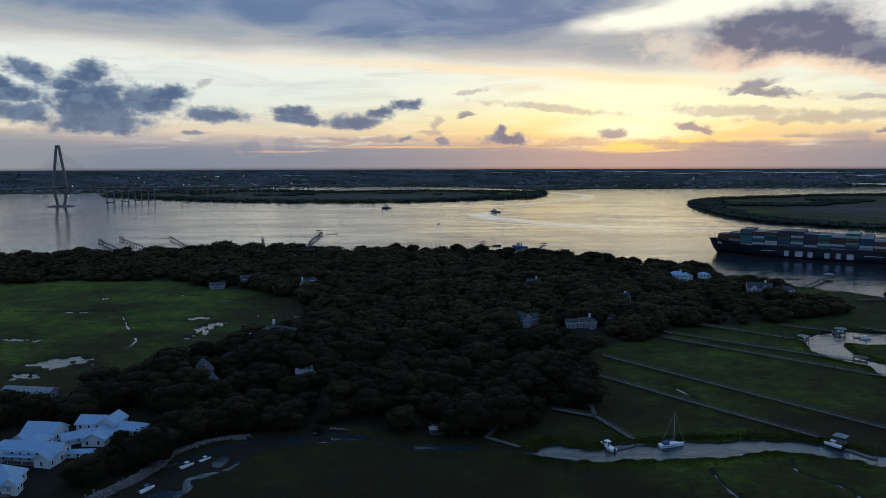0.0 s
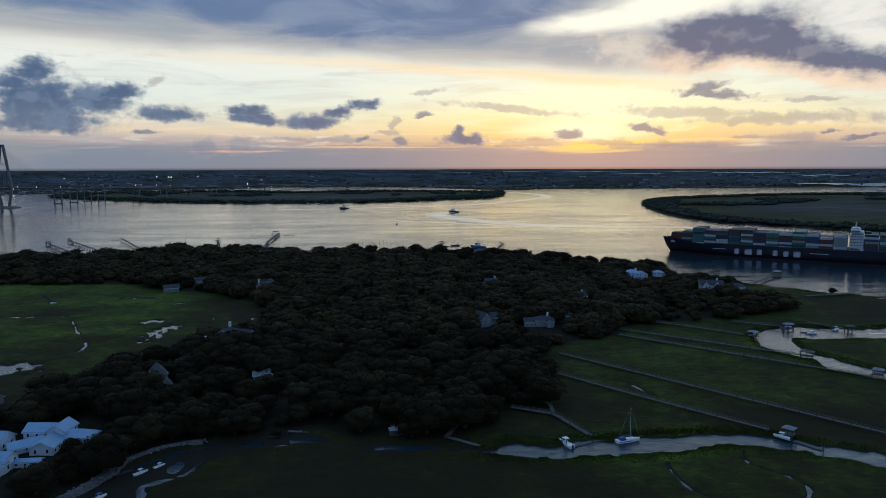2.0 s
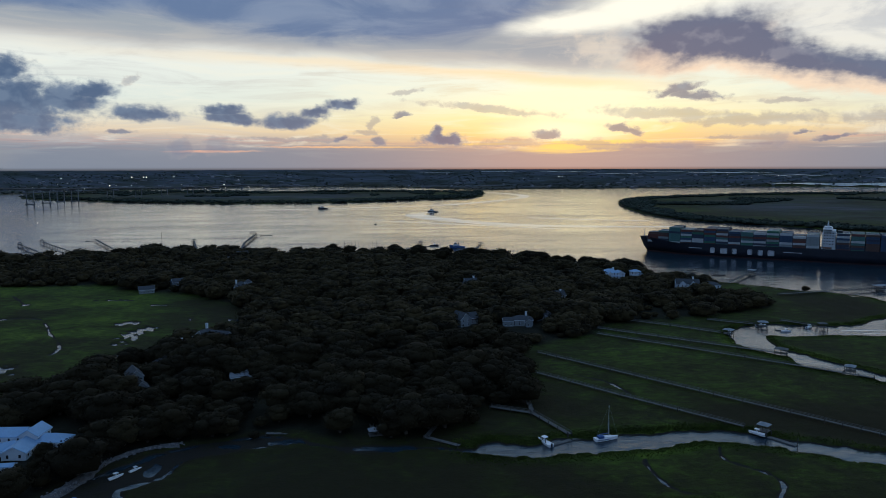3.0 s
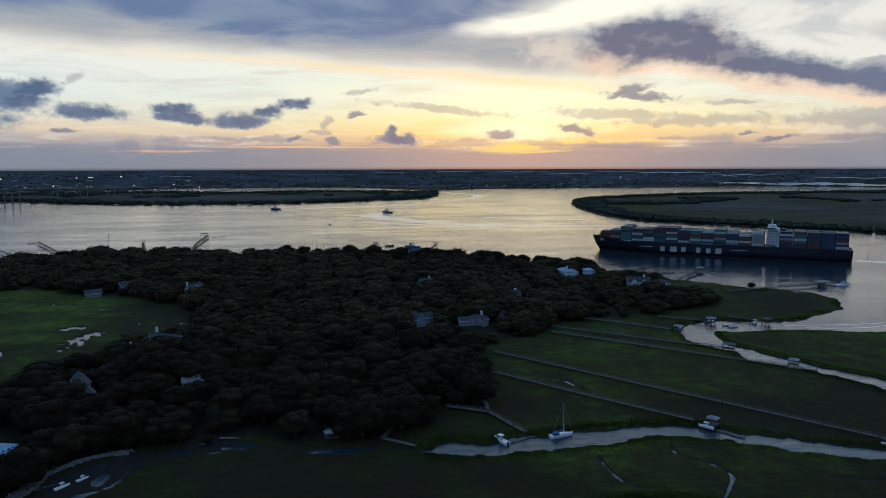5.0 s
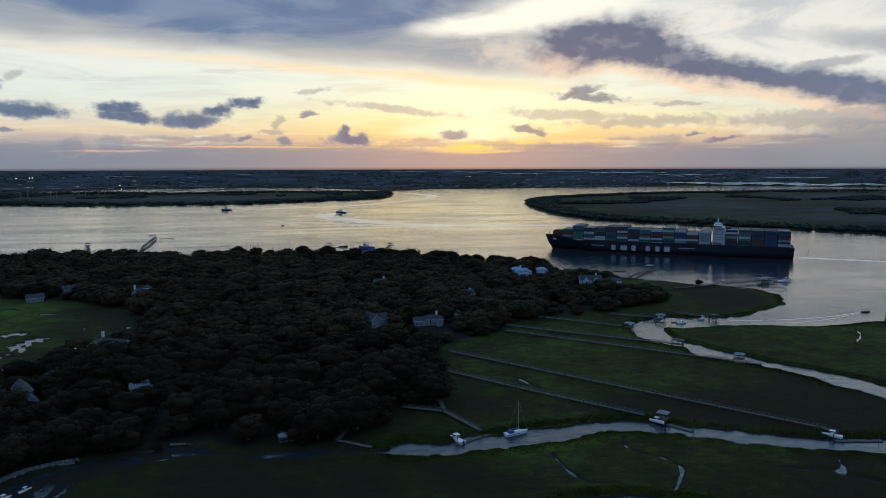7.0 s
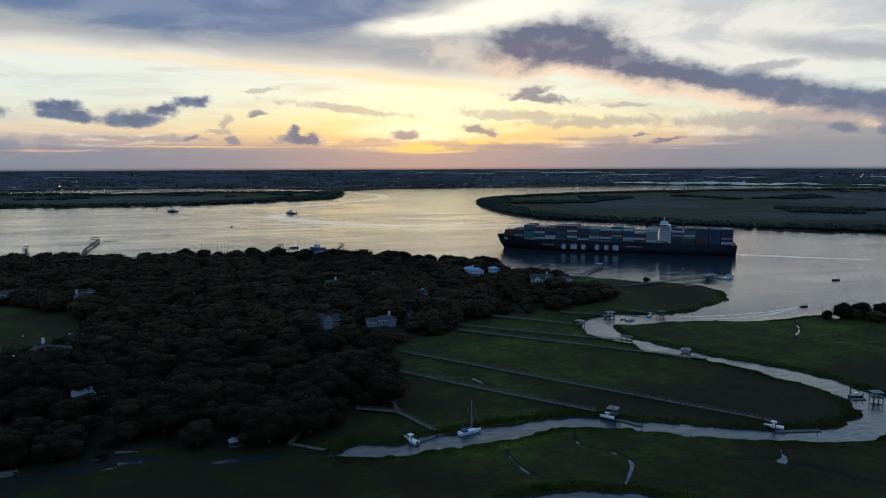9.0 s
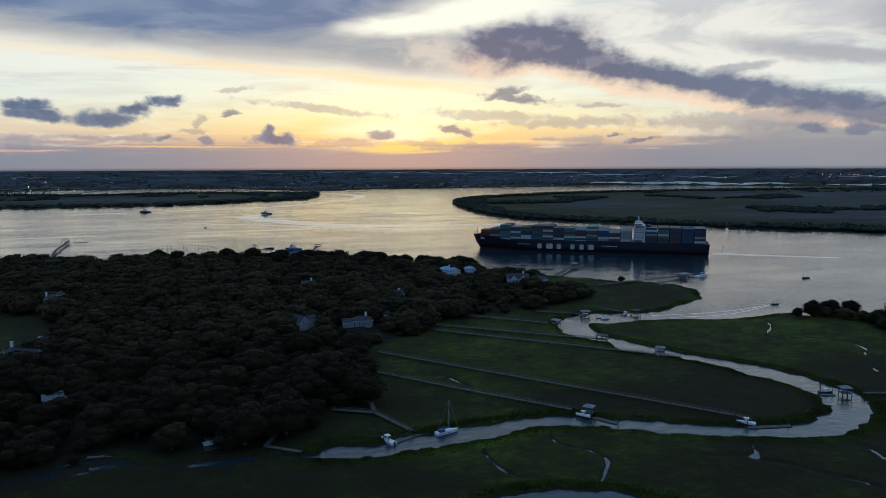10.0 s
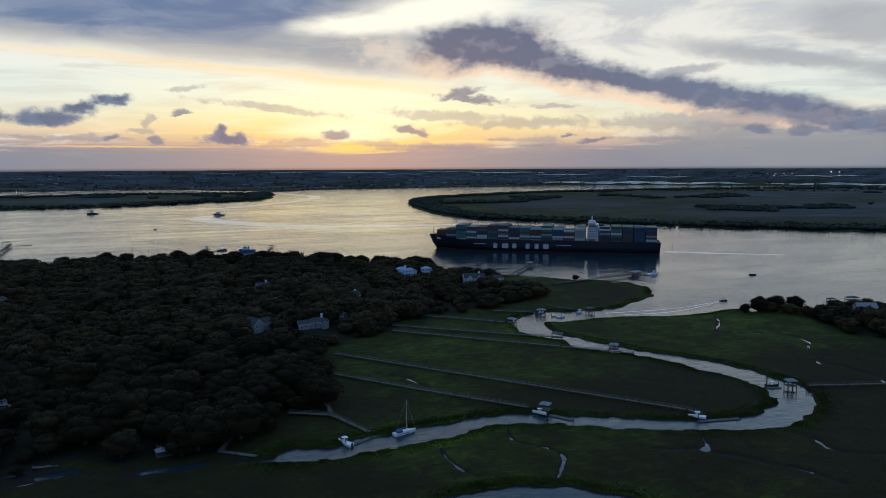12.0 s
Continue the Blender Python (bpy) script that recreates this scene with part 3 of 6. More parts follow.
def land_height(x, y):
    """Height of the ground, how wooded and lush it is, and how much haze colour it takes."""
    r, heading = np.hypot(x, y), np.degrees(np.arctan2(x, y))
    rough = fbm(x, y, 9.0, 3) * 3.2 + fbm(x + 300, y, 40.0, 2) * 3.0
    nick = fbm(x - 90, y + 40, 5.0, 2) * 2.4
    ground_in = np.minimum(inside_distance(x, y, LAND) + rough * 1.2 + nick, -inside_distance(x, y, CREEK) + rough * 0.85 + nick)
    ground_in = np.minimum(ground_in, -inside_distance(x, y, POND_S) + rough)
    h = -2.5 + 3.25 * smooth(ground_in, -7.0, 2.6)
    # the creek's western reach lies nearly dry at low tide, with a few pools
    dry_bed = smooth(x, 16, -6) * smooth(inside_distance(x, y, CREEK), -4, 2) * smooth(y, 330, 310)
    bed = 0.3 + fbm(x, y, 8.0, 3) * 0.22
    for px, py, a, b in ((-40, 291, 9, 3.5), (-6, 281, 9, 3), (-88, 268, 3, 7), (-100, 238, 6, 4), (-63, 288, 5, 2)):
        bed = bed - 0.5 * smooth(np.hypot((x - px) / a, (y - py) / b) + fbm(x, y, 5.0, 2) * 0.8, 1.2, 0.7)
    h = np.where(dry_bed > 0, np.maximum(h, bed * dry_bed - 2.5 * (1 - dry_bed)), h)
    marsh = smooth(ground_in, 0, 6)
    for i, ln in enumerate(LINES):
        d = line_distance(x, y, ln, False)
        h = h - marsh * (0.74 if i != 1 else 0.6) * smooth(d + fbm(x, y, 5.0, 2) * 1.2, 2.0, 0.5) * (1 + 1.0 * fbm(x + 50, y, 22.0, 2))
    for px, py, a, b in PONDS:
        d = np.hypot((x - px) / a, (y - py) / b) + fbm(x, y, 5.0, 3) * 1.9
        h = h - marsh * 1.2 * smooth(d, 1.15, 0.75)
    h = h + marsh * fbm(x, y, 6.0, 3) * 0.35 + 0.35 * smooth(ground_in, 0.5, 2.5) * smooth(ground_in, 9, 4)
    wd = wood_depth(x, y)
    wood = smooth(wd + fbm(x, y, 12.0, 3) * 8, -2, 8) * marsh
    h = h + 2.2 * smooth(wd, 0, 35) * marsh
    # share of painted haze, for the far islands and mainland only
    far_haze = np.zeros(x.shape)
    lush = 0.22 + 0.5 * fbm(x, y, 55.0, 3) + 0.3 * smooth(x, -120, -200) * smooth(y, 380, 450) * (1 + 1.6 * fbm(x, 1.6 * y, 70.0, 4)) - 0.42 * smooth(x, 150, 280) * smooth(y, 340, 250) - 0.25 * smooth(x, 300, 340) * smooth(y, 470, 520) + 0.12 * smooth(x, -140, -200) * smooth(y, 480, 540) + 0.34 * smooth(ground_in, 14, 2) * smooth(x, -15, 40) + 0.06 * smooth(x + 0.3 * y, 430, 520) + 0.25 * smooth(y, 300, 330) * smooth(x, 60, 110)
    lush = np.where(r > 1150, 0.42, lush) - 0.3 * smooth(x, 110, 20) * smooth(y, 296, 280)
    for isle in ISLES:
        d = inside_distance(x, y, isle) + fbm(x, y, 90.0, 4) * 26
        far_h = -2.5 + 4.0 * smooth(d, -18, 10)
        h = np.maximum(h, far_h)
        wood = np.maximum(wood, 0.55 * smooth(d, 0, 10) * smooth(fbm(x, y, 160.0, 3), -0.2, 0.25))
        far_haze = np.maximum(far_haze, smooth(d, 120, 420) * (0.6 + 0.9 * fbm(x, y, 300.0, 4)))
    shore_r = np.interp(heading, [a for a, _ in FAR_SHORE], [b for _, b in FAR_SHORE]) + fbm(x, y, 260.0, 4) * 130
    d = r - shore_r
    h = np.maximum(h, -2.5 + 4.5 * smooth(d, -15, 25))
    wood = np.maximum(wood, smooth(d, 0, 40) * (0.75 + 0.5 * fbm(x, y, 120.0, 3)))
    far_haze = np.maximum(far_haze, smooth(d, 30, 200) * (0.55 + 0.9 * fbm(x, y, 140.0, 4)) + 0.5 * smooth(r, 4350, 4500))
    h = np.where(r > 4300, h + 90.0 * ((np.clip(r, 4300, 4860) - 4300) / 560) ** 1.15 + smooth(r, 4400, 4500) * fbm(x, y, 60.0, 3) * 2.0, h)
    return h, wood, lush, np.clip(far_haze, 0, 1)


def fast_mesh(name, verts, quads, mats, tris=None, smooth_shade=False, index=None):
    """A mesh from arrays of corners and faces."""
    me = bpy.data.meshes.new(name)
    verts = np.asarray(verts, np.float32)
    me.vertices.add(len(verts))
    me.vertices.foreach_set("co", verts.ravel())
    nq, nt = (0 if quads is None else len(quads)), (0 if tris is None else len(tris))
    loops = np.concatenate([np.asarray(f, np.int32).ravel() for f in (quads, tris) if f is not None and len(f)])
    me.loops.add(len(loops))
    me.loops.foreach_set("vertex_index", loops)
    me.polygons.add(nq + nt)
    me.polygons.foreach_set("loop_start", np.concatenate([np.arange(nq) * 4, nq * 4 + np.arange(nt) * 3]).astype(np.int32))
    me.polygons.foreach_set("use_smooth", np.full(nq + nt, smooth_shade))
    if index is not None:
        me.polygons.foreach_set("material_index", np.asarray(index, np.int32))
    for m in (mats if isinstance(mats, (list, tuple)) else [mats]):
        me.materials.append(m)
    me.update(calc_edges=True)
    me.validate()
    return me


def polar_sheet(heads, rings):
    a, r = np.meshgrid(np.radians(heads), rings)
    x, y = r * np.sin(a), r * np.cos(a)
    n, m = len(heads), len(rings)
    i, j = np.meshgrid(np.arange(n), np.arange(m - 1))
    k = (i + 1) % n
    quads = np.stack([j * n + i, (j + 1) * n + i, (j + 1) * n + k, j * n + k], -1).reshape(-1, 4)[:, ::-1]
    return x.ravel(), y.ravel(), quads


heads = np.concatenate([np.arange(-180, -40, 4.0), np.arange(-40, 62, 0.16), np.arange(62, 180, 4.0)])
rings = np.concatenate([[0.01, 60.0, 110.0], np.geomspace(140, 700, 250), np.geomspace(706, 4300, 130), np.linspace(4315, 4860, 36)])
gx, gy, quads = polar_sheet(heads, rings)
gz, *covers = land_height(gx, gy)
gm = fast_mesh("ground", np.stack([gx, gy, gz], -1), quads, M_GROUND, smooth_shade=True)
for cover, amount in zip(("wood", "lush", "far_haze"), covers):
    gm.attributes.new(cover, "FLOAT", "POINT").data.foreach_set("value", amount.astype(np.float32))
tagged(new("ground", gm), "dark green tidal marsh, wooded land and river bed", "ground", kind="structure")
wx, wy, wq = polar_sheet(np.arange(-180, 180, 3.0), np.array([0.5, 200.0, 1000.0, 2000.0, 3200.0, 4400.0, 4850.0]))
tagged(new("water", fast_mesh("water", np.stack([wx, wy, 0 * wx], -1), wq, M_WATER, smooth_shade=True)), "calm tidal river reflecting the sunset sky", "river", kind="structure")

# ---- trees ----
rnd = np.random.RandomState(11)


def ico(level):
    bm = bmesh.new()
    bmesh.ops.create_icosphere(bm, subdivisions=level, radius=1.0)
    bm.verts.ensure_lookup_table()
    v = np.array([p.co[:] for p in bm.verts])
    f = np.array([[p.index for p in fc.verts] for fc in bm.faces])
    bm.free()
    return v, f


ICO1 = ico(1)


def leaf_quads(centres, normals, size, rs):
    """Small leaf sprays at the given places, roughly facing outwards."""
    n = len(centres)
    nv = normals + rs.normal(0, 0.55, (n, 3))
    nv /= np.linalg.norm(nv, axis=1, keepdims=True)
    t = np.cross(nv, rs.normal(0, 1, (n, 3)))
    t /= np.linalg.norm(t, axis=1, keepdims=True)
    b = np.cross(nv, t)
    s = size * rs.uniform(0.6, 1.3, (n, 1))
    v = np.stack([centres - t * s, centres - b * s * 0.7, centres + t * s, centres + b * s * 0.7], 1).reshape(-1, 3)
    return v, np.arange(4 * n).reshape(n, 4)


def crown(rs, clumps, leaves, leaf, level, width=1.0):
    """A crown about 1 high and 1.3 wide in units of its height: a lumpy dome with shallow lobes over it, and sprays of leaves that fray the outline."""
    base_v, base_f = ico(level)
    stretch = np.array([width, width, 0.66])
    vs, fs, qs, n = [], [], [], 0
    lobes = [(np.array([0.0, 0.0, 0.5]), 0.47)]
    for i in range(clumps - 1):
        a, tilt = 2.4 * i + rs.uniform(-0.4, 0.4), rs.uniform(0.05, 1.25)
        out = np.array([math.sin(tilt) * math.cos(a), math.sin(tilt) * math.sin(a), math.cos(tilt)])
        lobes.append((out * np.array([0.37 * width, 0.37 * width, 0.24]) * rs.uniform(0.8, 1.15) + np.array([0, 0, 0.53]), rs.uniform(0.14, 0.25)))
    for c, s in lobes:
        d = 1 + 0.10 * rs.normal(0, 1, (len(base_v), 1)).clip(-1.2, 1.2)
        v = base_v * s * stretch * 1.05 * d + c
        vs.append(v), fs.append(base_f + n)
        n += len(v)
        k = max(3, int(leaves * s * s / sum(r * r for _, r in lobes)))
        u = rs.normal(0, 1, (k, 3))
        u[:, 2] = np.abs(u[:, 2]) * 0.9 - 0.2
        u /= np.linalg.norm(u, axis=1, keepdims=True)
        at = u * s * stretch * 1.05 * rs.uniform(0.95, 1.22, (k, 1)) + c
        lv, lq = leaf_quads(at, u, leaf, rs)
        vs.append(lv), qs.append(lq + n)
        n += len(lv)
    return np.concatenate(vs), np.concatenate(fs), np.concatenate(qs)


def limb_mesh(rs):
    """A tapered trunk that forks into limbs, for a tree of height 1."""
    bm = bmesh.new()

    def stick(a, b, r0, r1):
        a, b = Vector(a), Vector(b)
        q = (b - a).to_track_quat("Z", "Y").to_matrix()
        ra = [bm.verts.new(a + q @ Vector((r0 * math.cos(k * 1.0472), r0 * math.sin(k * 1.0472), 0))) for k in range(6)]
        rb = [bm.verts.new(b + q @ Vector((r1 * math.cos(k * 1.0472), r1 * math.sin(k * 1.0472), 0))) for k in range(6)]
        for k in range(6):
            bm.faces.new((ra[k], ra[(k + 1) % 6], rb[(k + 1) % 6], rb[k]))
    fork = (rs.uniform(-0.03, 0.03), rs.uniform(-0.03, 0.03), 0.3)
    stick((0, 0, -0.05), fork, 0.05, 0.035)
    for k in range(5):
        a = k * 1.257 + rs.uniform(-0.3, 0.3)
        stick(fork, (0.34 * math.cos(a), 0.34 * math.sin(a), rs.uniform(0.5, 0.72)), 0.026, 0.008)
    me = bpy.data.meshes.new("trunk")
    bm.to_mesh(me)
    bm.free()
    me.materials.append(M_BARK)
    return me


NEAR_CROWNS, TRUNKS = [], []
for i in range(6):
    v, f, q = crown(rnd, 12, 1500, 0.026, 1, rnd.uniform(0.9, 1.15))
    NEAR_CROWNS.append(fast_mesh("crown", v, q, M_LEAF, f, smooth_shade=True))
    TRUNKS.append(limb_mesh(rnd))
MID_CROWNS = [crown(rnd, 9, 330, 0.042, 1, rnd.uniform(0.9, 1.2)) for i in range(8)]
FAR_CROWNS = [crown(rnd, 4, 110, 0.06, 1, rnd.uniform(0.9, 1.2)) for i in range(8)]
TINY_CROWNS = [crown(rnd, 1, 16, 0.16, 1, 1.3) for i in range(5)]


def joined_trees(name, spots, crowns, mat, label):
    """Many trees in one mesh. spots: x, y, z, height."""
    vs, fs, qs, n = [], [], [], 0
    for x, y, z, h in spots:
        v, f, q = crowns[rnd.randint(len(crowns))]
        a = rnd.uniform(0, 6.28)
        c, s = math.cos(a), math.sin(a)
        k = rnd.uniform(0.95, 1.5)
        w = np.stack([v[:, 0] * c - v[:, 1] * s, v[:, 0] * s + v[:, 1] * c, v[:, 2]], -1) * np.array([h * k, h * k, h]) + np.array([x, y, z - 0.18 * h])
        vs.append(w), fs.append(f + n), qs.append(q + n)
        n += len(v)
    me = fast_mesh(name, np.concatenate(vs), np.concatenate(qs), mat, np.concatenate(fs), smooth_shade=True)
    return tagged(new(name, me), label, "woodland", kind="stuff")


# yards and drives without trees: x, y, half width, half depth towards the south
YARDS = [(-154, 232, 22, 50), (-158, 262, 34, 56), (-143, 284, 34, 50), (-170, 280, 26, 40), (-126, 625, 16, 40), (-190, 676, 14, 34), (-213, 650, 14, 30), (-106, 443, 15, 28), (-122, 392, 13, 22), (-124, 354, 13, 22), (-71, 362, 12, 20), (80, 630, 14, 34),
         (59, 480, 13, 26), (97, 474, 17, 28), (238, 672, 34, 44), (288, 605, 32, 40), (146, 565, 11, 24), (-39, 330, 7, 12), (-5, 296, 10, 9), (-43, 299, 14, 9), (-210, 340, 20, 14), (-167, 865, 9, 22),
         (-178, 818, 8, 20), (31, 472, 8, 14), (-125, 428, 10, 18), (-76, 300, 12, 9), (300, 560, 14, 14), (-104, 272, 10, 16), (480, 360, 16, 24)]
spots = []
cell = 10.4
for ix in range(-62, 77):
    for iy in range(16, 94):
        spots.append(((ix + rnd.uniform(-0.5, 0.5)) * cell, (iy + rnd.uniform(-0.5, 0.5)) * cell))
spots = np.array(spots)
depth = wood_depth(spots[:, 0], spots[:, 1]) + fbm(spots[:, 0], spots[:, 1], 14.0, 2) * 6
keep = depth > 2.0
seen = np.abs(np.degrees(np.arctan2(spots[:, 0], spots[:, 1])) - 11) < 48
keep &= seen
for yx, yy, a, b in YARDS:
    keep &= np.hypot((spots[:, 0] - yx) / (0.85 * a), (spots[:, 1] - yy - 3) / (0.48 * b)) > 1.0
keep &= rnd.rand(len(spots)) > 0.09
spots = spots[keep]
sz, *_ = land_height(spots[:, 0], spots[:, 1])
tall = 11.0 + fbm(spots[:, 0], spots[:, 1], 45.0, 3) * 9 + rnd.uniform(-4.5, 3.5, len(spots)) + 4.5 * (rnd.rand(len(spots)) < 0.16)
shore_d = inside_distance(spots[:, 0], spots[:, 1], LAND)
tall += np.where((shore_d < 40) & (spots[:, 1] > 620), np.where(rnd.rand(len(spots)) < 0.35, rnd.uniform(3, 8, len(spots)), rnd.uniform(-3, 1.5, len(spots))), 0)
order = np.argsort(np.hypot(spots[:, 0], spots[:, 1]))
near_trees, mid_trees, far_trees = order[:290], order[290:1500], order[1500:]
for n, i in enumerate(near_trees):
    x, y = spots[i]
    h, kind = float(tall[i]), n % 6
    place = pose(x, y, float(sz[i]), 0, 0, rnd.uniform(0, 360)) @ Matrix.Diagonal((h * 1.25, h * 1.25, h, 1))
    tree = tagged(new("live_oak_tree"), "dark green live oak with a broad uneven crown", "tree", "trees of the wood")
    for part_name, me in (("trunk", TRUNKS[kind]), ("crown", NEAR_CROWNS[kind])):
        p = new(part_name, me)
        p.parent = tree
        p.location.z = -0.1 if part_name == "crown" else 0.0
    tree.matrix_basis = place
joined_trees("woodland", [(spots[i][0], spots[i][1], sz[i], tall[i]) for i in mid_trees], MID_CROWNS, M_LEAF, "dense dark live oak wood over the peninsula")
joined_trees("riverside_woodland", [(spots[i][0], spots[i][1], sz[i], tall[i]) for i in far_trees], FAR_CROWNS, M_LEAF, "dense dark live oak wood towards the river")

# trees on the far islands and the mainland
far_spots = []
for poly, spacing, band in ((ISLES[0], 17.0, 95.0), (ISLES[1], 11.0, 62.0)):
    lo, hi = poly.min(0), poly.max(0)
    n = int((hi[0] - lo[0]) * (hi[1] - lo[1]) / spacing ** 2)
    p = rnd.uniform(lo, hi, (n, 2))
    d = inside_distance(p[:, 0], p[:, 1], poly)
    thick = fbm(p[:, 0], p[:, 1], 200.0, 3)
    ok = (d > 6) & ((d < band * (0.7 + 1.1 * (thick + 0.4))) | (thick > 0.34)) & (np.abs(np.degrees(np.arctan2(p[:, 0], p[:, 1])) - 11) < 46)
    far_spots += [(x, y, 1.3, rnd.uniform(7, 13)) for x, y in p[ok]]
joined_trees("island_trees", far_spots, TINY_CROWNS, M_LEAF_HAZED, "dark tree belts along the low river islands")
a, r = np.radians(rnd.uniform(-36, 58, 6500)), 3350 + 1450 * rnd.rand(6500) ** 0.8
px, py = r * np.sin(a), r * np.cos(a)
pz, *_ = land_height(px, py)
ok = (pz > 1.2) & (fbm(px, py, 150.0, 3) > -0.12)
joined_trees("mainland_trees", [(x, y, z, rnd.uniform(3.5, 8)) for x, y, z in zip(px[ok], py[ok], pz[ok])], TINY_CROWNS, M_LEAF_HAZED, "dark distant woods on the far shore")

# marsh grass: tufts, thickest along the banks
gr = np.random.RandomState(31)
edges = np.concatenate([rounded(MOUTH + BANK_IN, 12, False), rounded(BANK_OUT, 12, False), rounded(SHORE[22:35], 16, False), rounded(SOUTH_POND[:9], 12, False)])
edges = edges[(edges[:, 0] > 20) & (np.hypot(edges[:, 0], edges[:, 1]) < 760)]
pick = edges[gr.randint(len(edges), size=150000)]
px, py = pick[:, 0] + gr.normal(0, 3.6, 150000), pick[:, 1] + gr.normal(0, 3.6, 150000)
pz, pwood, plush, _ = land_height(px, py)
ok = (pz > 0.4) & (pz < 1.8) & (pwood < 0.3)
px, py, pz = px[ok], py[ok], pz[ok]
n = len(px)
turn = gr.uniform(0, math.pi, n)
wide_, high_ = gr.uniform(0.12, 0.32, n), gr.uniform(0.2, 0.55, n)
dx, dy = np.cos(turn) * wide_, np.sin(turn) * wide_
lean_x, lean_y = gr.normal(0, 0.2, n), gr.normal(0, 0.2, n)
gv = np.stack([np.stack([px - dx, py - dy, pz - 0.15], -1), np.stack([px + dx, py + dy, pz - 0.15], -1),
               np.stack([px + dx * 0.5 + lean_x, py + dy * 0.5 + lean_y, pz + high_], -1), np.stack([px - dx * 0.6 + lean_x, py - dy * 0.6 + lean_y, pz + high_ * 0.8], -1)], 1).reshape(-1, 3)
tagged(new("marsh_grass", fast_mesh("marsh_grass", gv, np.arange(4 * n).reshape(n, 4), M_GRASS)), "dark green tufted cordgrass over the tidal marsh", "marsh grass", kind="stuff")

# ---- building blocks ----


def part(name, bm, mat, parent=None, label="", smooth_shade=False):
    me = bpy.data.meshes.new(name)
    bmesh.ops.recalc_face_normals(bm, faces=bm.faces[:])
    bm.to_mesh(me)
    bm.free()
    me.materials.append(mat)
    if smooth_shade:
        me.polygons.foreach_set("use_smooth", np.full(len(me.polygons), True))
    ob = new(name, me)
    ob.parent = parent
    return tagged(ob, label)


def shared(name, me, parent, m, label=""):
    ob = new(name, me)
    ob.parent, ob.matrix_basis = parent, m
    return tagged(ob, label)


def box(bm, x0, y0, z0, x1, y1, z1, bevel=0.0):
    v = [bm.verts.new((x, y, z)) for z in (z0, z1) for x, y in ((x0, y0), (x1, y0), (x1, y1), (x0, y1))]
    for f in ((3, 2, 1, 0), (4, 5, 6, 7), (0, 1, 5, 4), (1, 2, 6, 5), (2, 3, 7, 6), (3, 0, 4, 7)):
        bm.faces.new([v[i] for i in f])
    if bevel:
        es = {e for p in v for e in p.link_edges}
        bmesh.ops.bevel(bm, geom=list(es), offset=bevel, segments=1, affect="EDGES")
    return bm


def boxed(*a, bevel=0.0):
    return box(bmesh.new(), *a, bevel=bevel)


def box_mesh(name, mat, *a, bevel=0.0):
    me = bpy.data.meshes.new(name)
    bm = boxed(*a, bevel=bevel)
    bmesh.ops.recalc_face_normals(bm, faces=bm.faces[:])
    bm.to_mesh(me)
    bm.free()
    me.materials.append(mat)
    return me


def rod(bm, a, b, r0, r1=None, n=6):
    a, b = Vector(a), Vector(b)
    r1 = r0 if r1 is None else r1
    q = (b - a).to_track_quat("Z", "Y").to_matrix()
    ring = lambda c, r: [bm.verts.new(c + q @ Vector((r * math.cos(6.2832 * k / n), r * math.sin(6.2832 * k / n), 0))) for k in range(n)]
    ra, rb = ring(a, r0), ring(b, r1)
    for k in range(n):
        bm.faces.new((ra[k], ra[(k + 1) % n], rb[(k + 1) % n], rb[k]))
    bm.faces.new(ra[::-1]), bm.faces.new(rb)
    return bm


def loft(bm, sections, cap=True):
    rings_ = [[bm.verts.new(p) for p in s] for s in sections]
    for a, b in zip(rings_, rings_[1:]):
        for i in range(len(a) - 1):
            bm.faces.new((a[i], a[i + 1], b[i + 1], b[i]))
    if cap:
        bm.faces.new(rings_[0]), bm.faces.new(rings_[-1][::-1])
    return rings_


def ground_z(x, y):
    return float(land_height(np.array([float(x)]), np.array([float(y)]))[0][0])


# ---- houses ----
PANE = box_mesh("pane", M_WINDOW, -0.42, -0.03, -0.7, 0.42, 0.03, 0.7)
FRAME = box_mesh("window", M_WHITE, -0.55, -0.05, -0.85, 0.55, 0.0, 0.85, bevel=0.02)
POST = box_mesh("porch_post", M_WHITE, -0.12, -0.12, 0, 0.12, 0.12, 2.7)


def gable_walls(w, d, h, rise, hip):
    bm = boxed(-w / 2, -d / 2, -1.5, w / 2, d / 2, h)
    if not hip:
        for x in (-w / 2, w / 2 - 0.25):
            a = [bm.verts.new(p) for p in ((x, -d / 2, h), (x, d / 2, h), (x, 0, h + rise))]
            b = [bm.verts.new((v.co.x + 0.25, v.co.y, v.co.z)) for v in a]
            bm.faces.new(a), bm.faces.new(b[::-1])
            for i in range(3):
                bm.faces.new((a[i], a[(i + 1) % 3], b[(i + 1) % 3], b[i]))
    return bm


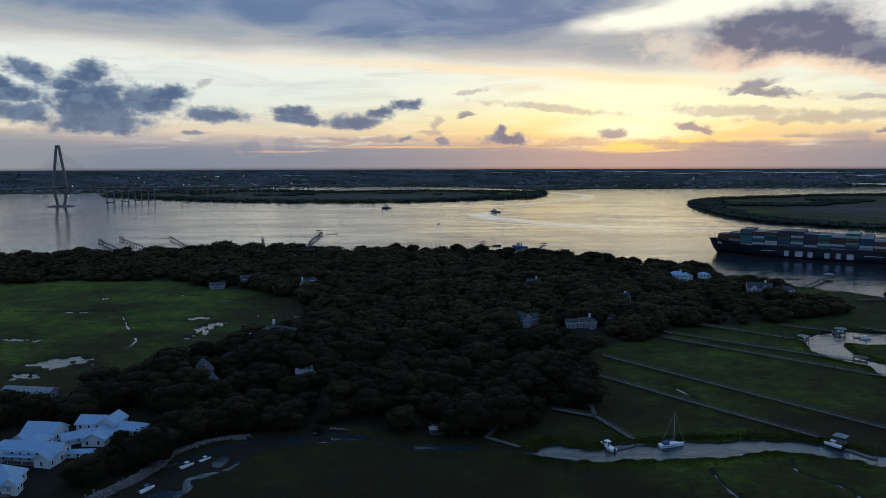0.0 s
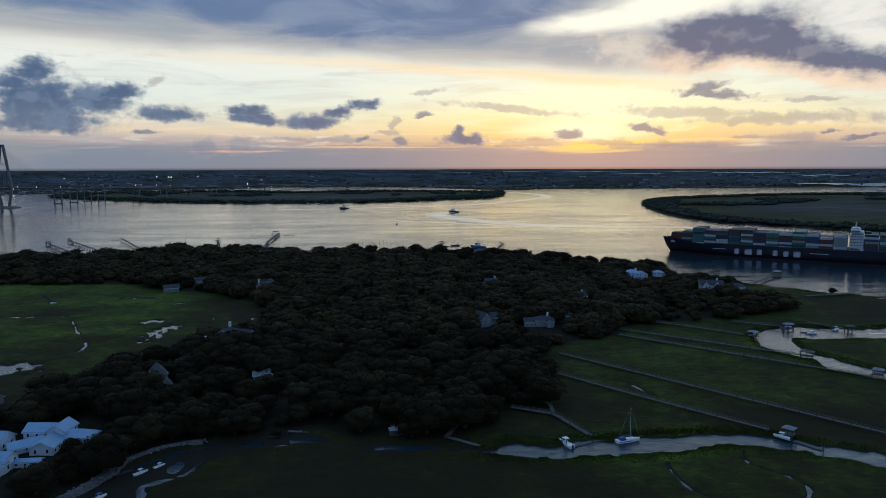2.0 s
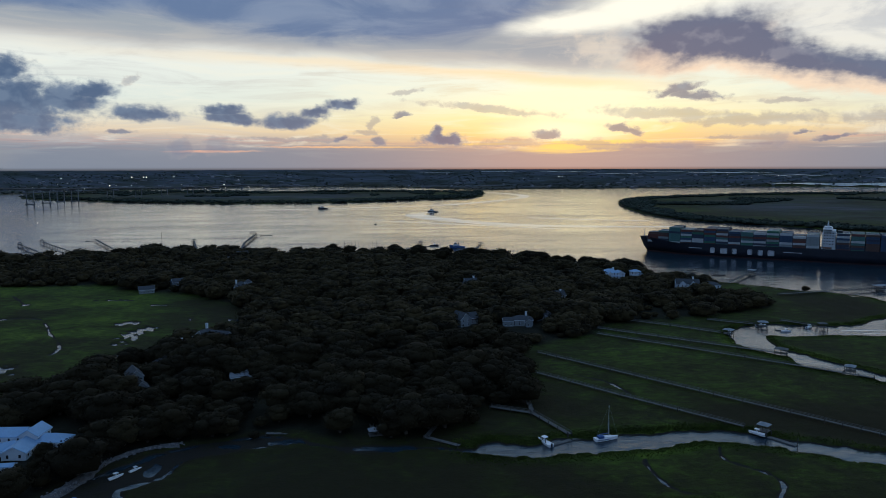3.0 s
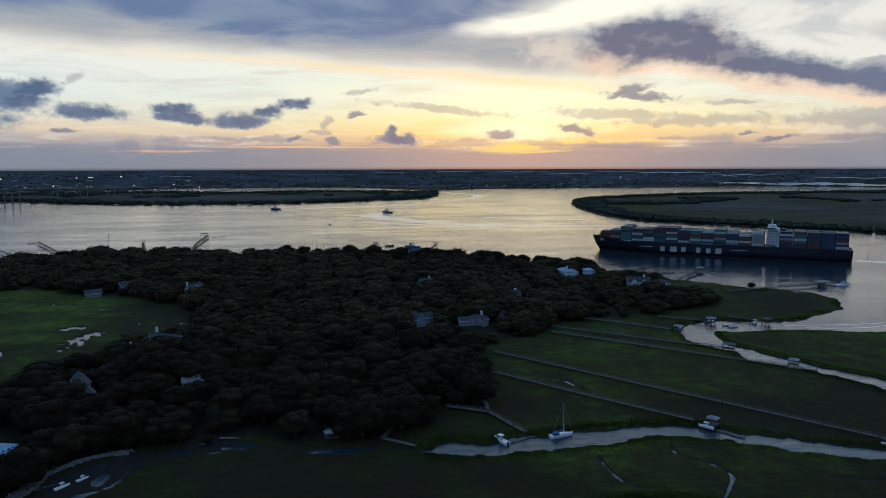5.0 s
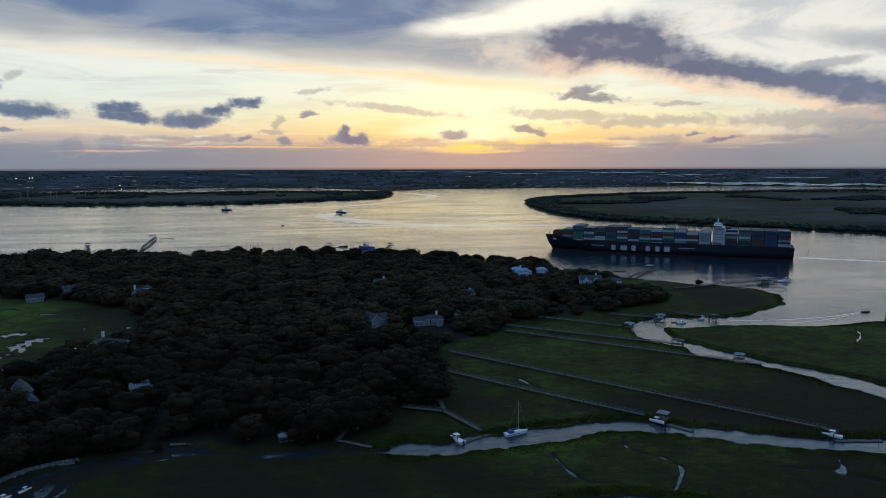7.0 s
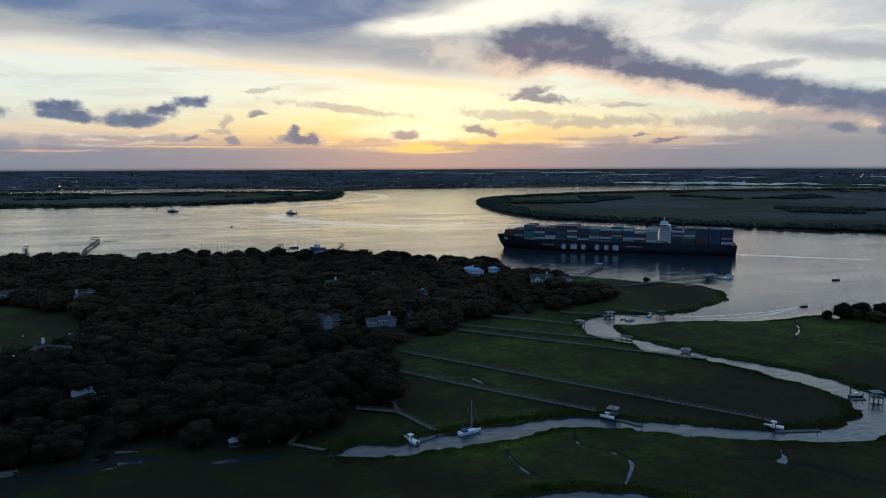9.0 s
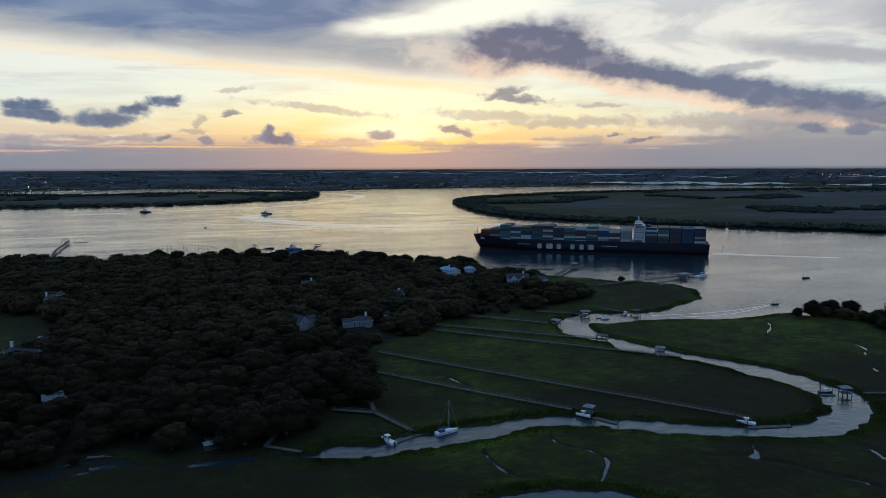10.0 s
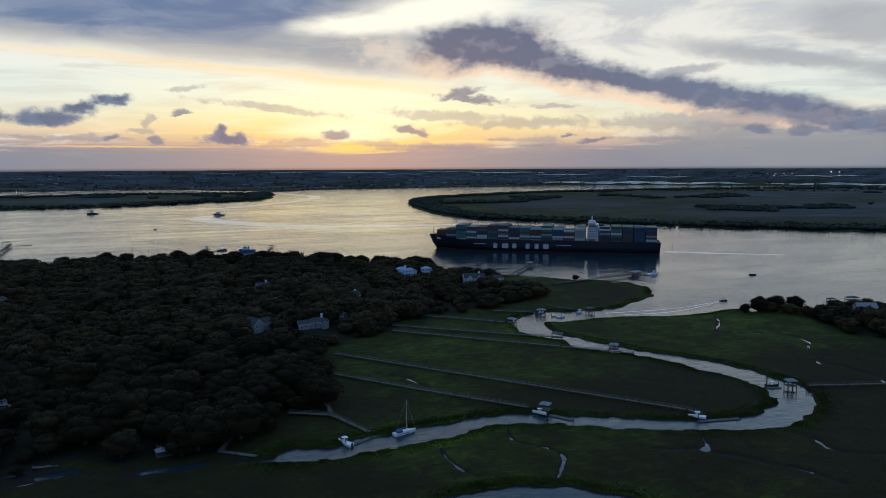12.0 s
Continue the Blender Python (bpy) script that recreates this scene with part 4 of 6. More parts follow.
def roof_shape(w, d, h, rise, hip, eave=0.5, thick=0.22):
    """A gable or hip roof with thickness, its ridge along x, and low seams down its slopes."""
    bm = bmesh.new()
    drop = rise / (d / 2) * eave
    x0, y0, z0 = w / 2 + eave, d / 2 + eave, h - drop + 0.02
    rx = max(0.2, w / 2 - d / 2) if hip else x0
    low = [(-x0, -y0, z0), (x0, -y0, z0), (x0, y0, z0), (-x0, y0, z0), (-rx, 0, h + rise), (rx, 0, h + rise)]
    lo = [bm.verts.new(p) for p in low]
    hi = [bm.verts.new((p[0], p[1], p[2] + thick)) for p in low]
    slopes = [(0, 1, 5, 4), (2, 3, 4, 5)] + ([(1, 2, 5), (3, 0, 4)] if hip else [])
    for f in slopes:
        bm.faces.new([hi[i] for i in f]), bm.faces.new([lo[i] for i in reversed(f)])
    rim_edges = [(0, 1), (2, 3)] + ([(1, 2), (3, 0)] if hip else [(1, 5), (5, 2), (3, 4), (4, 0)])
    for a, b in rim_edges:
        bm.faces.new((lo[a], lo[b], hi[b], hi[a]))
    return bm


def house(x, y, turn, blocks, label, wall=M_PALE, roof=None, chimney=None, porch=False, lift=0.0):
    """blocks: centre x, y, width, depth, wall height, roof rise, extra turn, hip."""
    z = max(ground_z(x, y), 0.6) + lift
    ob = tagged(new("house"), label, "house")
    ob.matrix_basis = pose(x, y, z, 0, 0, turn)
    for cx, cy, w, d, h, rise, t, hip in blocks:
        m = pose(cx, cy, 0, 0, 0, t)
        body = part("wall", gable_walls(w, d, h, rise, hip), wall or M_WHITE, ob)
        body.matrix_basis = m
        top_ = part("roof", roof_shape(w, d, h, rise, hip), roof or M_SHINGLE, ob)
        top_.matrix_basis = m
        trim_ = part("fascia", roof_shape(w + 0.1, d + 0.1, h - 0.26, rise, hip, 0.56, 0.2), M_WHITE, ob, "white eaves board")
        trim_.matrix_basis = m
        floors = [1.6] if h < 4.5 else [1.6, h - 1.4]
        for zz in floors:
            n = max(2, int(w / 3.2))
            for i in range(n):
                px_ = -w / 2 + (i + 0.5) * w / n
                for sy, rot in ((-d / 2 - 0.002, 0), (d / 2 + 0.002, 180)):
                    win = shared("window", FRAME, body, pose(px_, sy, zz, 0, 0, rot))
                    shared("pane", PANE, win, pose(0, -0.035, 0))
            for i in range(max(1, int(d / 4.0))):
                py_ = -d / 2 + (i + 0.5) * d / max(1, int(d / 4.0))
                for sx, rot in ((w / 2 + 0.002, 90), (-w / 2 - 0.002, -90)):
                    win = shared("window", FRAME, body, pose(sx, py_, zz, 0, 0, rot))
                    shared("pane", PANE, win, pose(0, -0.035, 0))
    if chimney:
        cx, cy, ch = chimney
        bm = boxed(cx - 0.7, cy - 0.5, 2.0, cx + 0.7, cy + 0.5, ch - 0.3)
        box(bm, cx - 0.85, cy - 0.65, ch - 0.3, cx + 0.85, cy + 0.65, ch)
        part("chimney", bm, M_WHITE, ob)
    if porch:
        w, d = blocks[0][2], blocks[0][3]
        part("porch_roof", boxed(-w / 2 - 0.5, -d / 2 - 3.0, 2.9, w / 2 + 0.5, -d / 2 - 0.01, 3.1), roof or M_SHINGLE, ob)
        part("porch_floor", boxed(-w / 2, -d / 2 - 2.8, -1.2, w / 2, -d / 2 - 0.01, 0.18), M_PLANK, ob)
        for i in range(5):
            shared("porch_post", POST, ob, pose(-w / 2 + 0.2 + i * (w - 0.4) / 4, -d / 2 - 2.6, 0.18))
    return ob


house(-146, 291, -4, [(-3, 1, 11, 9, 5.0, 2.2, 0, False), (5, 1, 10, 7.5, 5.4, 2.4, 90, False), (13, -1, 13, 8.0, 3.3, 2.0, -3, True), (5, -10, 11, 9, 3.0, 2.4, 96, False), (-4, -10, 12, 7, 2.6, 1.8, 40, False)],
      "rambling white two-storey house with a pale blue-grey metal roof", roof=M_METALROOF, lift=0.0, wall=M_WHITE)
house(-166, 285, -6, [(0, 0, 14, 10, 3.8, 3.0, 0, False), (-4, -7, 8, 7, 3.0, 2.2, 90, False)], "white garage wing with a pale metal gable roof", roof=M_METALROOF, lift=0.0, wall=M_WHITE)
house(-159, 264, -6, [(1, 0, 24, 8, 4.6, 2.2, 0, False), (9.5, -5, 7, 6.5, 3.6, 2.2, 86, False), (-13, -3, 9, 8, 3.6, 2.4, 94, False), (17, 3, 10, 3.2, 2.3, 0.6, 10, False), (-3, 6, 9, 8, 5.0, 2.2, 90, True)],
      "long white cottage with a pale metal roof and cross gables", roof=M_METALROOF, porch=True, lift=0.0, wall=M_WHITE)
house(-157, 240, 8, [(0, 0, 13, 11, 3.6, 4.2, 0, True), (6, -5, 5, 5, 3.2, 2.2, 90, False), (-8, 4, 8, 8, 3.4, 2.4, 0, False)], "white cottage with a pale metal hip roof and a porch", roof=M_METALROOF, porch=True, lift=0.0, wall=M_WHITE)
house(-124, 637, 10, [(0, 0, 10, 9, 8.2, 2.6, 0, True), (6, 1, 5, 6, 10.2, 2.4, 0, True), (-4, -5, 6, 4, 7.0, 2.2, 90, False)], "tall white three-storey house with porches and a hip roof", porch=True, chimney=(-4, 0, 12.5))
house(-190, 686, 35, [(0, 0, 16, 8, 4.2, 3.0, 0, False)], "low white house with a grey gable roof beside the marsh")
house(-213, 660, 20, [(0, 0, 13, 8, 3.8, 2.6, 0, False)], "low pale house with a grey gable roof beside the marsh")
house(-107, 455, -25, [(4, 0, 16, 9, 5.4, 3.6, 0, False), (-6, -2, 8, 10, 5.4, 3.8, 90, False)], "white house with a dark shingle roof and a front gable", chimney=(-8, 4, 12.0))
house(-121, 436, -40, [(0, 0, 12, 7, 4.0, 2.8, 0, False)], "small white cottage with a grey roof", chimney=(-4, 2, 8.0))
house(-120, 400, -30, [(0, 0, 12, 8, 4.4, 2.6, 0, True), (7, -4, 8, 6, 3.6, 2.0, 0, False)], "pale house with a grey hip roof among oaks")
house(-127, 368, -62, [(0, 0, 11, 7, 6.4, 3.2, 0, False)], "narrow white house with a steep grey gable")
house(-118, 349, -62, [(0, 0, 9, 7, 5.4, 3.4, 0, False)], "narrow white cottage with a steep gable end")
house(-71, 371, 12, [(0, 0, 10, 7, 3.8, 2.0, 0, True), (-6, 0, 4, 6, 3.4, 1.6, 0, False)], "low pale house with a light metal hip roof", roof=M_DOCKROOF)
house(82, 641, 8, [(0, 0, 11, 8, 6.2, 3.4, 0, False), (-7, -1, 9, 7, 4.0, 2.4, 0, False)], "white house with a brown roof deep in the wood", chimney=(3, 0, 11.5))
house(56, 490, 28, [(0, 0, 12, 8, 5.8, 4.0, 90, False), (8, 1, 10, 7, 5.0, 3.2, 0, False)], "white house with steep crossing gables")
house(99, 487, -4, [(0, 0, 15, 9, 4.6, 2.2, 0, True), (-10, -2, 7, 7, 4.0, 2.0, 0, False), (4, -5, 6, 4, 4.2, 1.8, 90, False)], "pale house with a wide grey hip roof", chimney=(3, 0, 9.5))
house(118, 500, -10, [(0, 0, 11, 8, 4.6, 3.0, 0, True)], "blue-grey house with a dark hip roof", roof=M_SHINGLE)
house(228, 686, 6, [(0, 0, 16, 11, 6.4, 3.2, 0, True), (-11, 0, 10, 9, 5.2, 2.4, 0, False), (10, -1, 8, 9, 5.4, 2.4, 90, False), (-3, -6, 5, 4, 5.8, 2.2, 90, False), (-19, 2, 10, 7, 4.2, 2.2, 0, False)], "big white riverside house with a pale metal hip roof", roof=M_METALROOF, porch=True, chimney=(4, 0, 11.0), wall=M_WHITE)
house(256, 690, -8, [(0, 0, 10, 8, 7.0, 1.6, 0, True), (5, -3, 5, 6, 4.4, 1.6, 90, False)], "white two-storey cottage wing", roof=M_METALROOF, wall=M_WHITE)
house(278, 617, -14, [(0, 0, 20, 10, 5.8, 3.6, 0, False), (-5, -5, 5, 6, 5.6, 3.2, 90, False), (4, -5, 5, 6, 5.6, 3.2, 90, False)], "white house with a dark roof and gabled dormers", chimney=(5, 0, 11.5), wall=M_WHITE)
house(298, 612, -14, [(0, 0, 15, 10, 6.6, 2.2, 0, True)], "white wing with large windows and a dark hip roof", wall=M_WHITE)
house(147, 573, 15, [(0, 0, 10, 8, 5.2, 3.4, 0, False)], "white cottage in the trees", chimney=(2, 0, 9.5))
house(-39, 337, 20, [(0, 0, 6, 4, 2.6, 1.2, 0, False)], "small pale garden shed", roof=M_DOCKROOF)
house(-208, 346, -8, [(0, 0, 26, 7, 3.4, 1.6, 0, False)], "long low building with a pale grey roof", roof=M_DOCKROOF)
house(-167, 872, 20, [(0, 0, 12, 8, 5.4, 3.0, 0, False)], "white house near the river shore", lift=2.0)
house(-178, 826, -15, [(0, 0, 10, 8, 5.0, 3.0, 0, False)], "pale house near the river shore", lift=2.0)
house(31, 478, 10, [(0, 0, 9, 6, 3.2, 1.6, 0, False)], "low shed with a pale roof", roof=M_DOCKROOF)
house(492, 372, -25, [(0, 0, 14, 9, 4.6, 3.0, 0, False)], "white house with a pale roof behind the eastern trees", roof=M_DOCKROOF, lift=1.0)

# ---- docks ----
PILE = {}


def pile_mesh(height):
    key = round(height * 2) / 2
    if key not in PILE:
        me = bpy.data.meshes.new("piling")
        bm = rod(bmesh.new(), (0, 0, -2.6), (0, 0, key), 0.19, 0.16, 7)
        bmesh.ops.recalc_face_normals(bm, faces=bm.faces[:])
        bm.to_mesh(me)
        bm.free()
        me.materials.append(M_POST)
        PILE[key] = me
    return PILE[key]


def walkway(ob, points, height, width, rail=True, gap=7.0, drop=True):
    """A plank walk on pilings along the given places, as parts of ob."""
    for (ax, ay), (bx, by) in zip(points, points[1:]):
        length = math.hypot(bx - ax, by - ay)
        m = pose(ax, ay, 0, 0, 0, math.degrees(math.atan2(by - ay, bx - ax)))
        bm = boxed(0, -width / 2, height - 0.22, length, width / 2, height - 0.06)
        k = 0.0
        while k < length - 0.4:
            box(bm, k + 0.02, -width / 2 - 0.08, height - 0.06, min(length, k + 0.78), width / 2 + 0.08, height)
            k += 0.8
        part("deck", bm, M_PLANK, ob).matrix_basis = m
        if rail:
            bm = bmesh.new()
            for sy in (-width / 2, width / 2 - 0.08):
                box(bm, 0, sy, height + 0.95, length, sy + 0.08, height + 1.07)
                box(bm, 0, sy, height + 0.5, length, sy + 0.05, height + 0.58)
            part("railing", bm, M_PLANK, ob).matrix_basis = m
        n = max(1, int(length / gap))
        for i in range(n + 1):
            for sy in (-width / 2 - 0.1, width / 2 + 0.1):
                shared("piling", pile_mesh(height + (1.0 if rail else 0.7)), ob, m @ pose(i * length / n, sy, 0))


def shelter(ob, x, y, turn, w, d, floor_z, roof_mat=None, high=2.6):
    """A roofed dock head on pilings."""
    m = pose(x, y, 0, 0, 0, turn)
    part("platform", boxed(-w / 2, -d / 2, floor_z - 0.25, w / 2, d / 2, floor_z), M_PLANK, ob).matrix_basis = m
    part("roof", roof_shape(w, d, floor_z + high, 0.9, True, 0.3, 0.12), roof_mat or M_DOCKROOF, ob).matrix_basis = m
    for sx in (-w / 2 + 0.2, 0, w / 2 - 0.2):
        for sy in (-d / 2 + 0.2, d / 2 - 0.2):
            shared("piling", pile_mesh(floor_z + high), ob, m @ pose(sx, sy, 0))


def dock(points, label, height=1.9, width=1.6, rail=True, head=None, floats=(), gap=7.0):
    ob = tagged(new("dock"), label, "dock")
    walkway(ob, points, height, width, rail, gap)
    if head:
        shelter(ob, *head)
    for x, y, turn, w, d in floats:
        bm = boxed(-w / 2, -d / 2, -0.25, w / 2, d / 2, 0.42, bevel=0.06)
        part("float", bm, M_PLANK, ob).matrix_basis = pose(x, y, 0, 0, 0, turn)
        for sx in (-w / 2 + 0.4, w / 2 - 0.4):
            shared("piling", pile_mesh(3.0), ob, pose(x, y, 0, 0, 0, turn) @ pose(sx, d / 2 + 0.25, 0))
    return ob


LONG = "long weathered timber marsh boardwalk"
dock([(25, 305), (18, 288), (31, 277.5)], "short weathered timber dock bending along the creek", 1.5, 2.0, rail=False)
dock([(51, 322), (69, 311.5), (79, 284.5)], "timber boardwalk bending to a floating dock on the creek", 1.9, 2.0, floats=[(73, 279, 26, 13, 2.0), (88, 283.5, 6, 17, 2.0)])
dock([(70, 327), (69, 312)], "short timber boardwalk joining a bend", 1.9, 1.6)
dock([(76, 386), (118, 332.5), (157, 286)], LONG + " to a roofed boat dock", 2.0, 1.7, head=(163, 280.5, -50, 4.4, 4.2, 2.0), floats=[(166.5, 272, -58, 12, 2.4)])
dock([(95, 417), (160, 335), (224, 255), (226, 248)], LONG + " to a float", 2.0, 1.7, floats=[(231, 242, -12, 20, 2.2)])
dock([(440, 216), (346, 247), (306, 260.5)], "long timber boardwalk to a roofed dock at the creek bend", 2.0, 1.6, head=(298, 264, -20, 5, 4.2, 2.0), floats=[(291, 268, -20, 7, 2.4)])
dock([(146, 461), (215, 394), (262, 347)], LONG, 2.0, 1.7, head=(258, 361, -45, 5.0, 5.0, 2.0))
dock([(151, 477), (200, 435), (238, 402)], LONG + " to an open dock head", 2.0, 1.7, head=(241, 400, -40, 7.0, 5.0, 2.0, M_PLANK, 2.6))
dock([(163, 515), (205, 480), (230, 455)], LONG + " to a boat lift", 2.0, 1.6, head=(234, 452, -40, 6.0, 5.0, 2.0))
dock([(240, 496), (268, 476)], "timber dock with a pale roofed boathouse", 2.0, 1.6, head=(270, 473, -20, 6.5, 4.5, 1.8), floats=[(279, 464, -10, 9, 2.2)])
dock([(292, 488), (307, 468)], "timber dock with a roofed boat lift", 2.0, 1.6, head=(309, 464, -10, 5.5, 4.5, 1.8, M_PLANK))
dock([(-5, 303), (-4, 296)], "small timber dock with a low roofed shed", 1.6, 1.4, head=(-3, 293, 10, 6, 4, 1.6, M_DOCKROOF, 2.0))
dock([(-50, 300), (-36, 298.5)], "low timber landing along the creek bank", 1.0, 2.0, rail=False)
RIVER = "long dark timber river pier on pilings"
dock([(-400, 893), (-423, 938), (-522, 1075)], RIVER, 3.2, 2.4, head=(-524, 1080, -55, 8, 6, 3.2, M_PLANK, 2.0), floats=[(-478, 1000, 20, 8, 3)], gap=9)
dock([(-362, 893), (-385, 943), (-505, 1108)], RIVER, 3.2, 2.2, head=(-507, 1112, -55, 8, 6, 3.2, M_PLANK), gap=9)
dock([(-330, 935), (-342, 961), (-442, 1142)], RIVER, 3.2, 2.4, floats=[(-452, 1146, 0, 12, 3)], gap=9)
dock([(-240, 945), (-252, 993), (-280, 1094)], RIVER, 3.2, 2.4, head=(-281, 1098, 0, 7, 6, 3.2, M_PLANK), gap=9)
dock([(-185, 950), (-200, 1067), (-206, 1200)], "wide river pier with open-sided sheds at its end", 3.4, 3.0, head=(-212, 1205, 0, 12, 7, 3.4, M_PLANK), floats=[(-190, 1204, 0, 20, 3)], gap=9)
dock([(26, 905), (33, 946), (56, 1016)], "river pier with a roofed head", 3.2, 2.2, head=(58, 1021, -60, 9, 7, 3.2, M_PLANK), floats=[(72, 1012, -5, 20, 3)], gap=9)
dock([(104, 866), (110, 879), (140, 992)], "river pier with a roofed head and a mooring float", 3.2, 2.6, head=(142, 997, -60, 11, 7, 3.2, M_PLANK), floats=[(122, 985, 0, 30, 3)], gap=9)
dock([(292, 697), (299, 705), (332, 728)], "river pier with a dark roofed boathouse", 2.6, 2.0, head=(335, 731, 30, 9, 7, 2.6, M_SHINGLE), gap=8)
dock([(334, 650), (345, 662), (386, 706)], "river pier with a pale roofed boathouse", 2.6, 2.2, head=(390, 710, 45, 9, 7, 2.6, M_DOCKROOF), floats=[(398, 702, 10, 10, 3)], gap=8)
dock([(348, 587), (408, 598), (452, 605)], "white-railed pier from the marsh spit to a boathouse", 2.4, 2.2, head=(458, 606, 8, 14, 8, 2.4, M_DOCKROOF), floats=[(474, 607, 8, 14, 7)], gap=5)
dock([(526, 388), (532, 404), (535, 415)], "river pier with a dark roofed head", 2.6, 2.0, head=(536, 418, -20, 10, 5, 2.2, M_SHINGLE, 1.9), gap=8)
dock([(505, 396), (510, 408), (514, 417)], "short river pier with an open dark shelter", 2.6, 2.0, head=(515, 420, -20, 7, 4, 2.2, M_SHINGLE, 1.9), gap=8)
bar = tagged(new("mooring_float"), "long dark floating mooring boom on the river", "float")
part("boom", boxed(-7, -0.8, -0.2, 7, 0.8, 0.6, bevel=0.1), M_POST, bar)
bar.matrix_basis = pose(353, 709, 0, 0, 0, -12)
for i in range(12):
    pl = tagged(new("mooring_pile", pile_mesh(7.0)), "tall dark timber mooring pile in the river", "pile", "row of mooring piles")
    pl.matrix_basis = pose(-64 + i * 5.2 + (i % 3) * 0.4, 1050 + (i % 2) * 8, 0, 0, 0, i * 40)
for x, y, h in ((-355, 1187, 9.0), (526, 674, 4.0), (668, 802, 4.0), (302, 283, 4.0), (-395, 2215, 6.0)):
    mk = tagged(new("channel_marker"), "dark channel marker post with a small board", "channel marker")
    part("post", rod(bmesh.new(), (0, 0, -2.5), (0, 0, h), 0.3, 0.25), M_POST, mk)
    part("board", boxed(-0.6, -0.1, h - 1.2, 0.6, 0.1, h + 0.1), M_BOATD, mk)
    mk.matrix_basis = pose(x, y, 0)

# ---- boats ----


def hull_shape(length, beam, depth, sheer=0.25, fine=2.2, n=9):
    """A boat's hull: bow at +x, waterline at z = 0."""
    bm = bmesh.new()
    secs = []
    for i in range(n + 1):
        s = i / n
        half = beam / 2 * (1 - s ** fine) + 0.02
        top_z = depth * (1 + sheer * s * s)
        x = -length / 2 + length * s
        secs.append([(x, half, top_z), (x - 0.03 * length * s, half * 0.86, 0.1), (x - 0.06 * length * s, 0, -0.35 * depth * (1 - s * 0.6)), (x - 0.03 * length * s, -half * 0.86, 0.1), (x, -half, top_z)])
    loft(bm, secs)
    tops = [[bm.verts.new((p[0][0], p[0][1] * 0.94, p[0][2] - 0.04)), bm.verts.new((p[4][0], p[4][1] * 0.94, p[4][2] - 0.04))] for p in secs]
    for a, b in zip(tops, tops[1:]):
        bm.faces.new((a[0], a[1], b[1], b[0]))
    return bm


def motorboat(x, y, turn, length=7.5, label="white centre-console motorboat with a canopy", z=0.0, hull=None, canopy=None):
    ob = tagged(new("motorboat"), label, "boat")
    k = length / 7.5
    part("hull", hull_shape(length, 2.5 * k, 0.95 * k), hull or M_BOATW, ob)
    part("console", boxed(-0.5 * k, -0.5 * k, 0.5 * k, 0.5 * k, 0.5 * k, 1.7 * k, bevel=0.1), M_BOATW, ob)
    part("windscreen", boxed(0.45 * k, -0.5 * k, 1.7 * k, 0.5 * k, 0.5 * k, 2.1 * k), M_WINDOW, ob)
    part("canopy", boxed(-1.1 * k, -0.95 * k, 2.5 * k, 1.0 * k, 0.95 * k, 2.62 * k, bevel=0.04), canopy or M_BOATW, ob)
    for sx in (-0.9, 0.8):
        for sy in (-0.7, 0.7):
            part("pole", rod(bmesh.new(), (sx * k, sy * k, 0.7 * k), (sx * k, sy * k, 2.5 * k), 0.04), M_STEELW, ob)
    part("outboard", boxed(-length / 2 - 0.5 * k, -0.25 * k, 0.2, -length / 2 + 0.02, 0.25 * k, 1.4 * k, bevel=0.08), M_BOATD, ob)
    ob.matrix_basis = pose(x, y, z, 0, 0, turn)
    return ob


def sailboat(x, y, turn, length=11.0):
    ob = tagged(new("sailboat"), "white sailing yacht moored at a floating dock", "sailboat")
    part("hull", hull_shape(length, 3.3, 1.2, 0.3, 2.6), M_BOATW, ob)
    part("sheer_stripe", boxed(-length / 2 + 0.3, -1.64, 0.75, 1.0, 1.64, 0.9), M_CANVAS, ob)
    part("cabin", boxed(-1.5, -1.0, 1.1, 2.6, 1.0, 1.75, bevel=0.15), M_BOATW, ob)
    part("cockpit_cover", boxed(-4.2, -1.2, 1.2, -1.6, 1.2, 2.3, bevel=0.2), M_CANVAS, ob)
    part("mast", rod(bmesh.new(), (0.8, 0, 1.2), (0.8, 0, 15.0), 0.11, 0.07), M_STEELW, ob)
    part("boom", rod(bmesh.new(), (0.8, 0, 2.6), (-3.6, 0, 2.7), 0.08), M_STEELW, ob)
    part("furled_sail", rod(bmesh.new(), (0.6, 0, 2.8), (-3.4, 0, 2.85), 0.2, 0.14), M_CANVAS, ob)
    for a, b in (((5.2, 0, 1.5), (0.8, 0, 14.8)), ((-5.2, 0, 1.3), (0.8, 0, 14.8)), ((0.6, 1.5, 1.3), (0.8, 0, 11)), ((0.6, -1.5, 1.3), (0.8, 0, 11))):
        part("stay", rod(bmesh.new(), a, b, 0.02, n=4), M_STEELW, ob)
    ob.matrix_basis = pose(x, y, 0, 0, 0, turn)


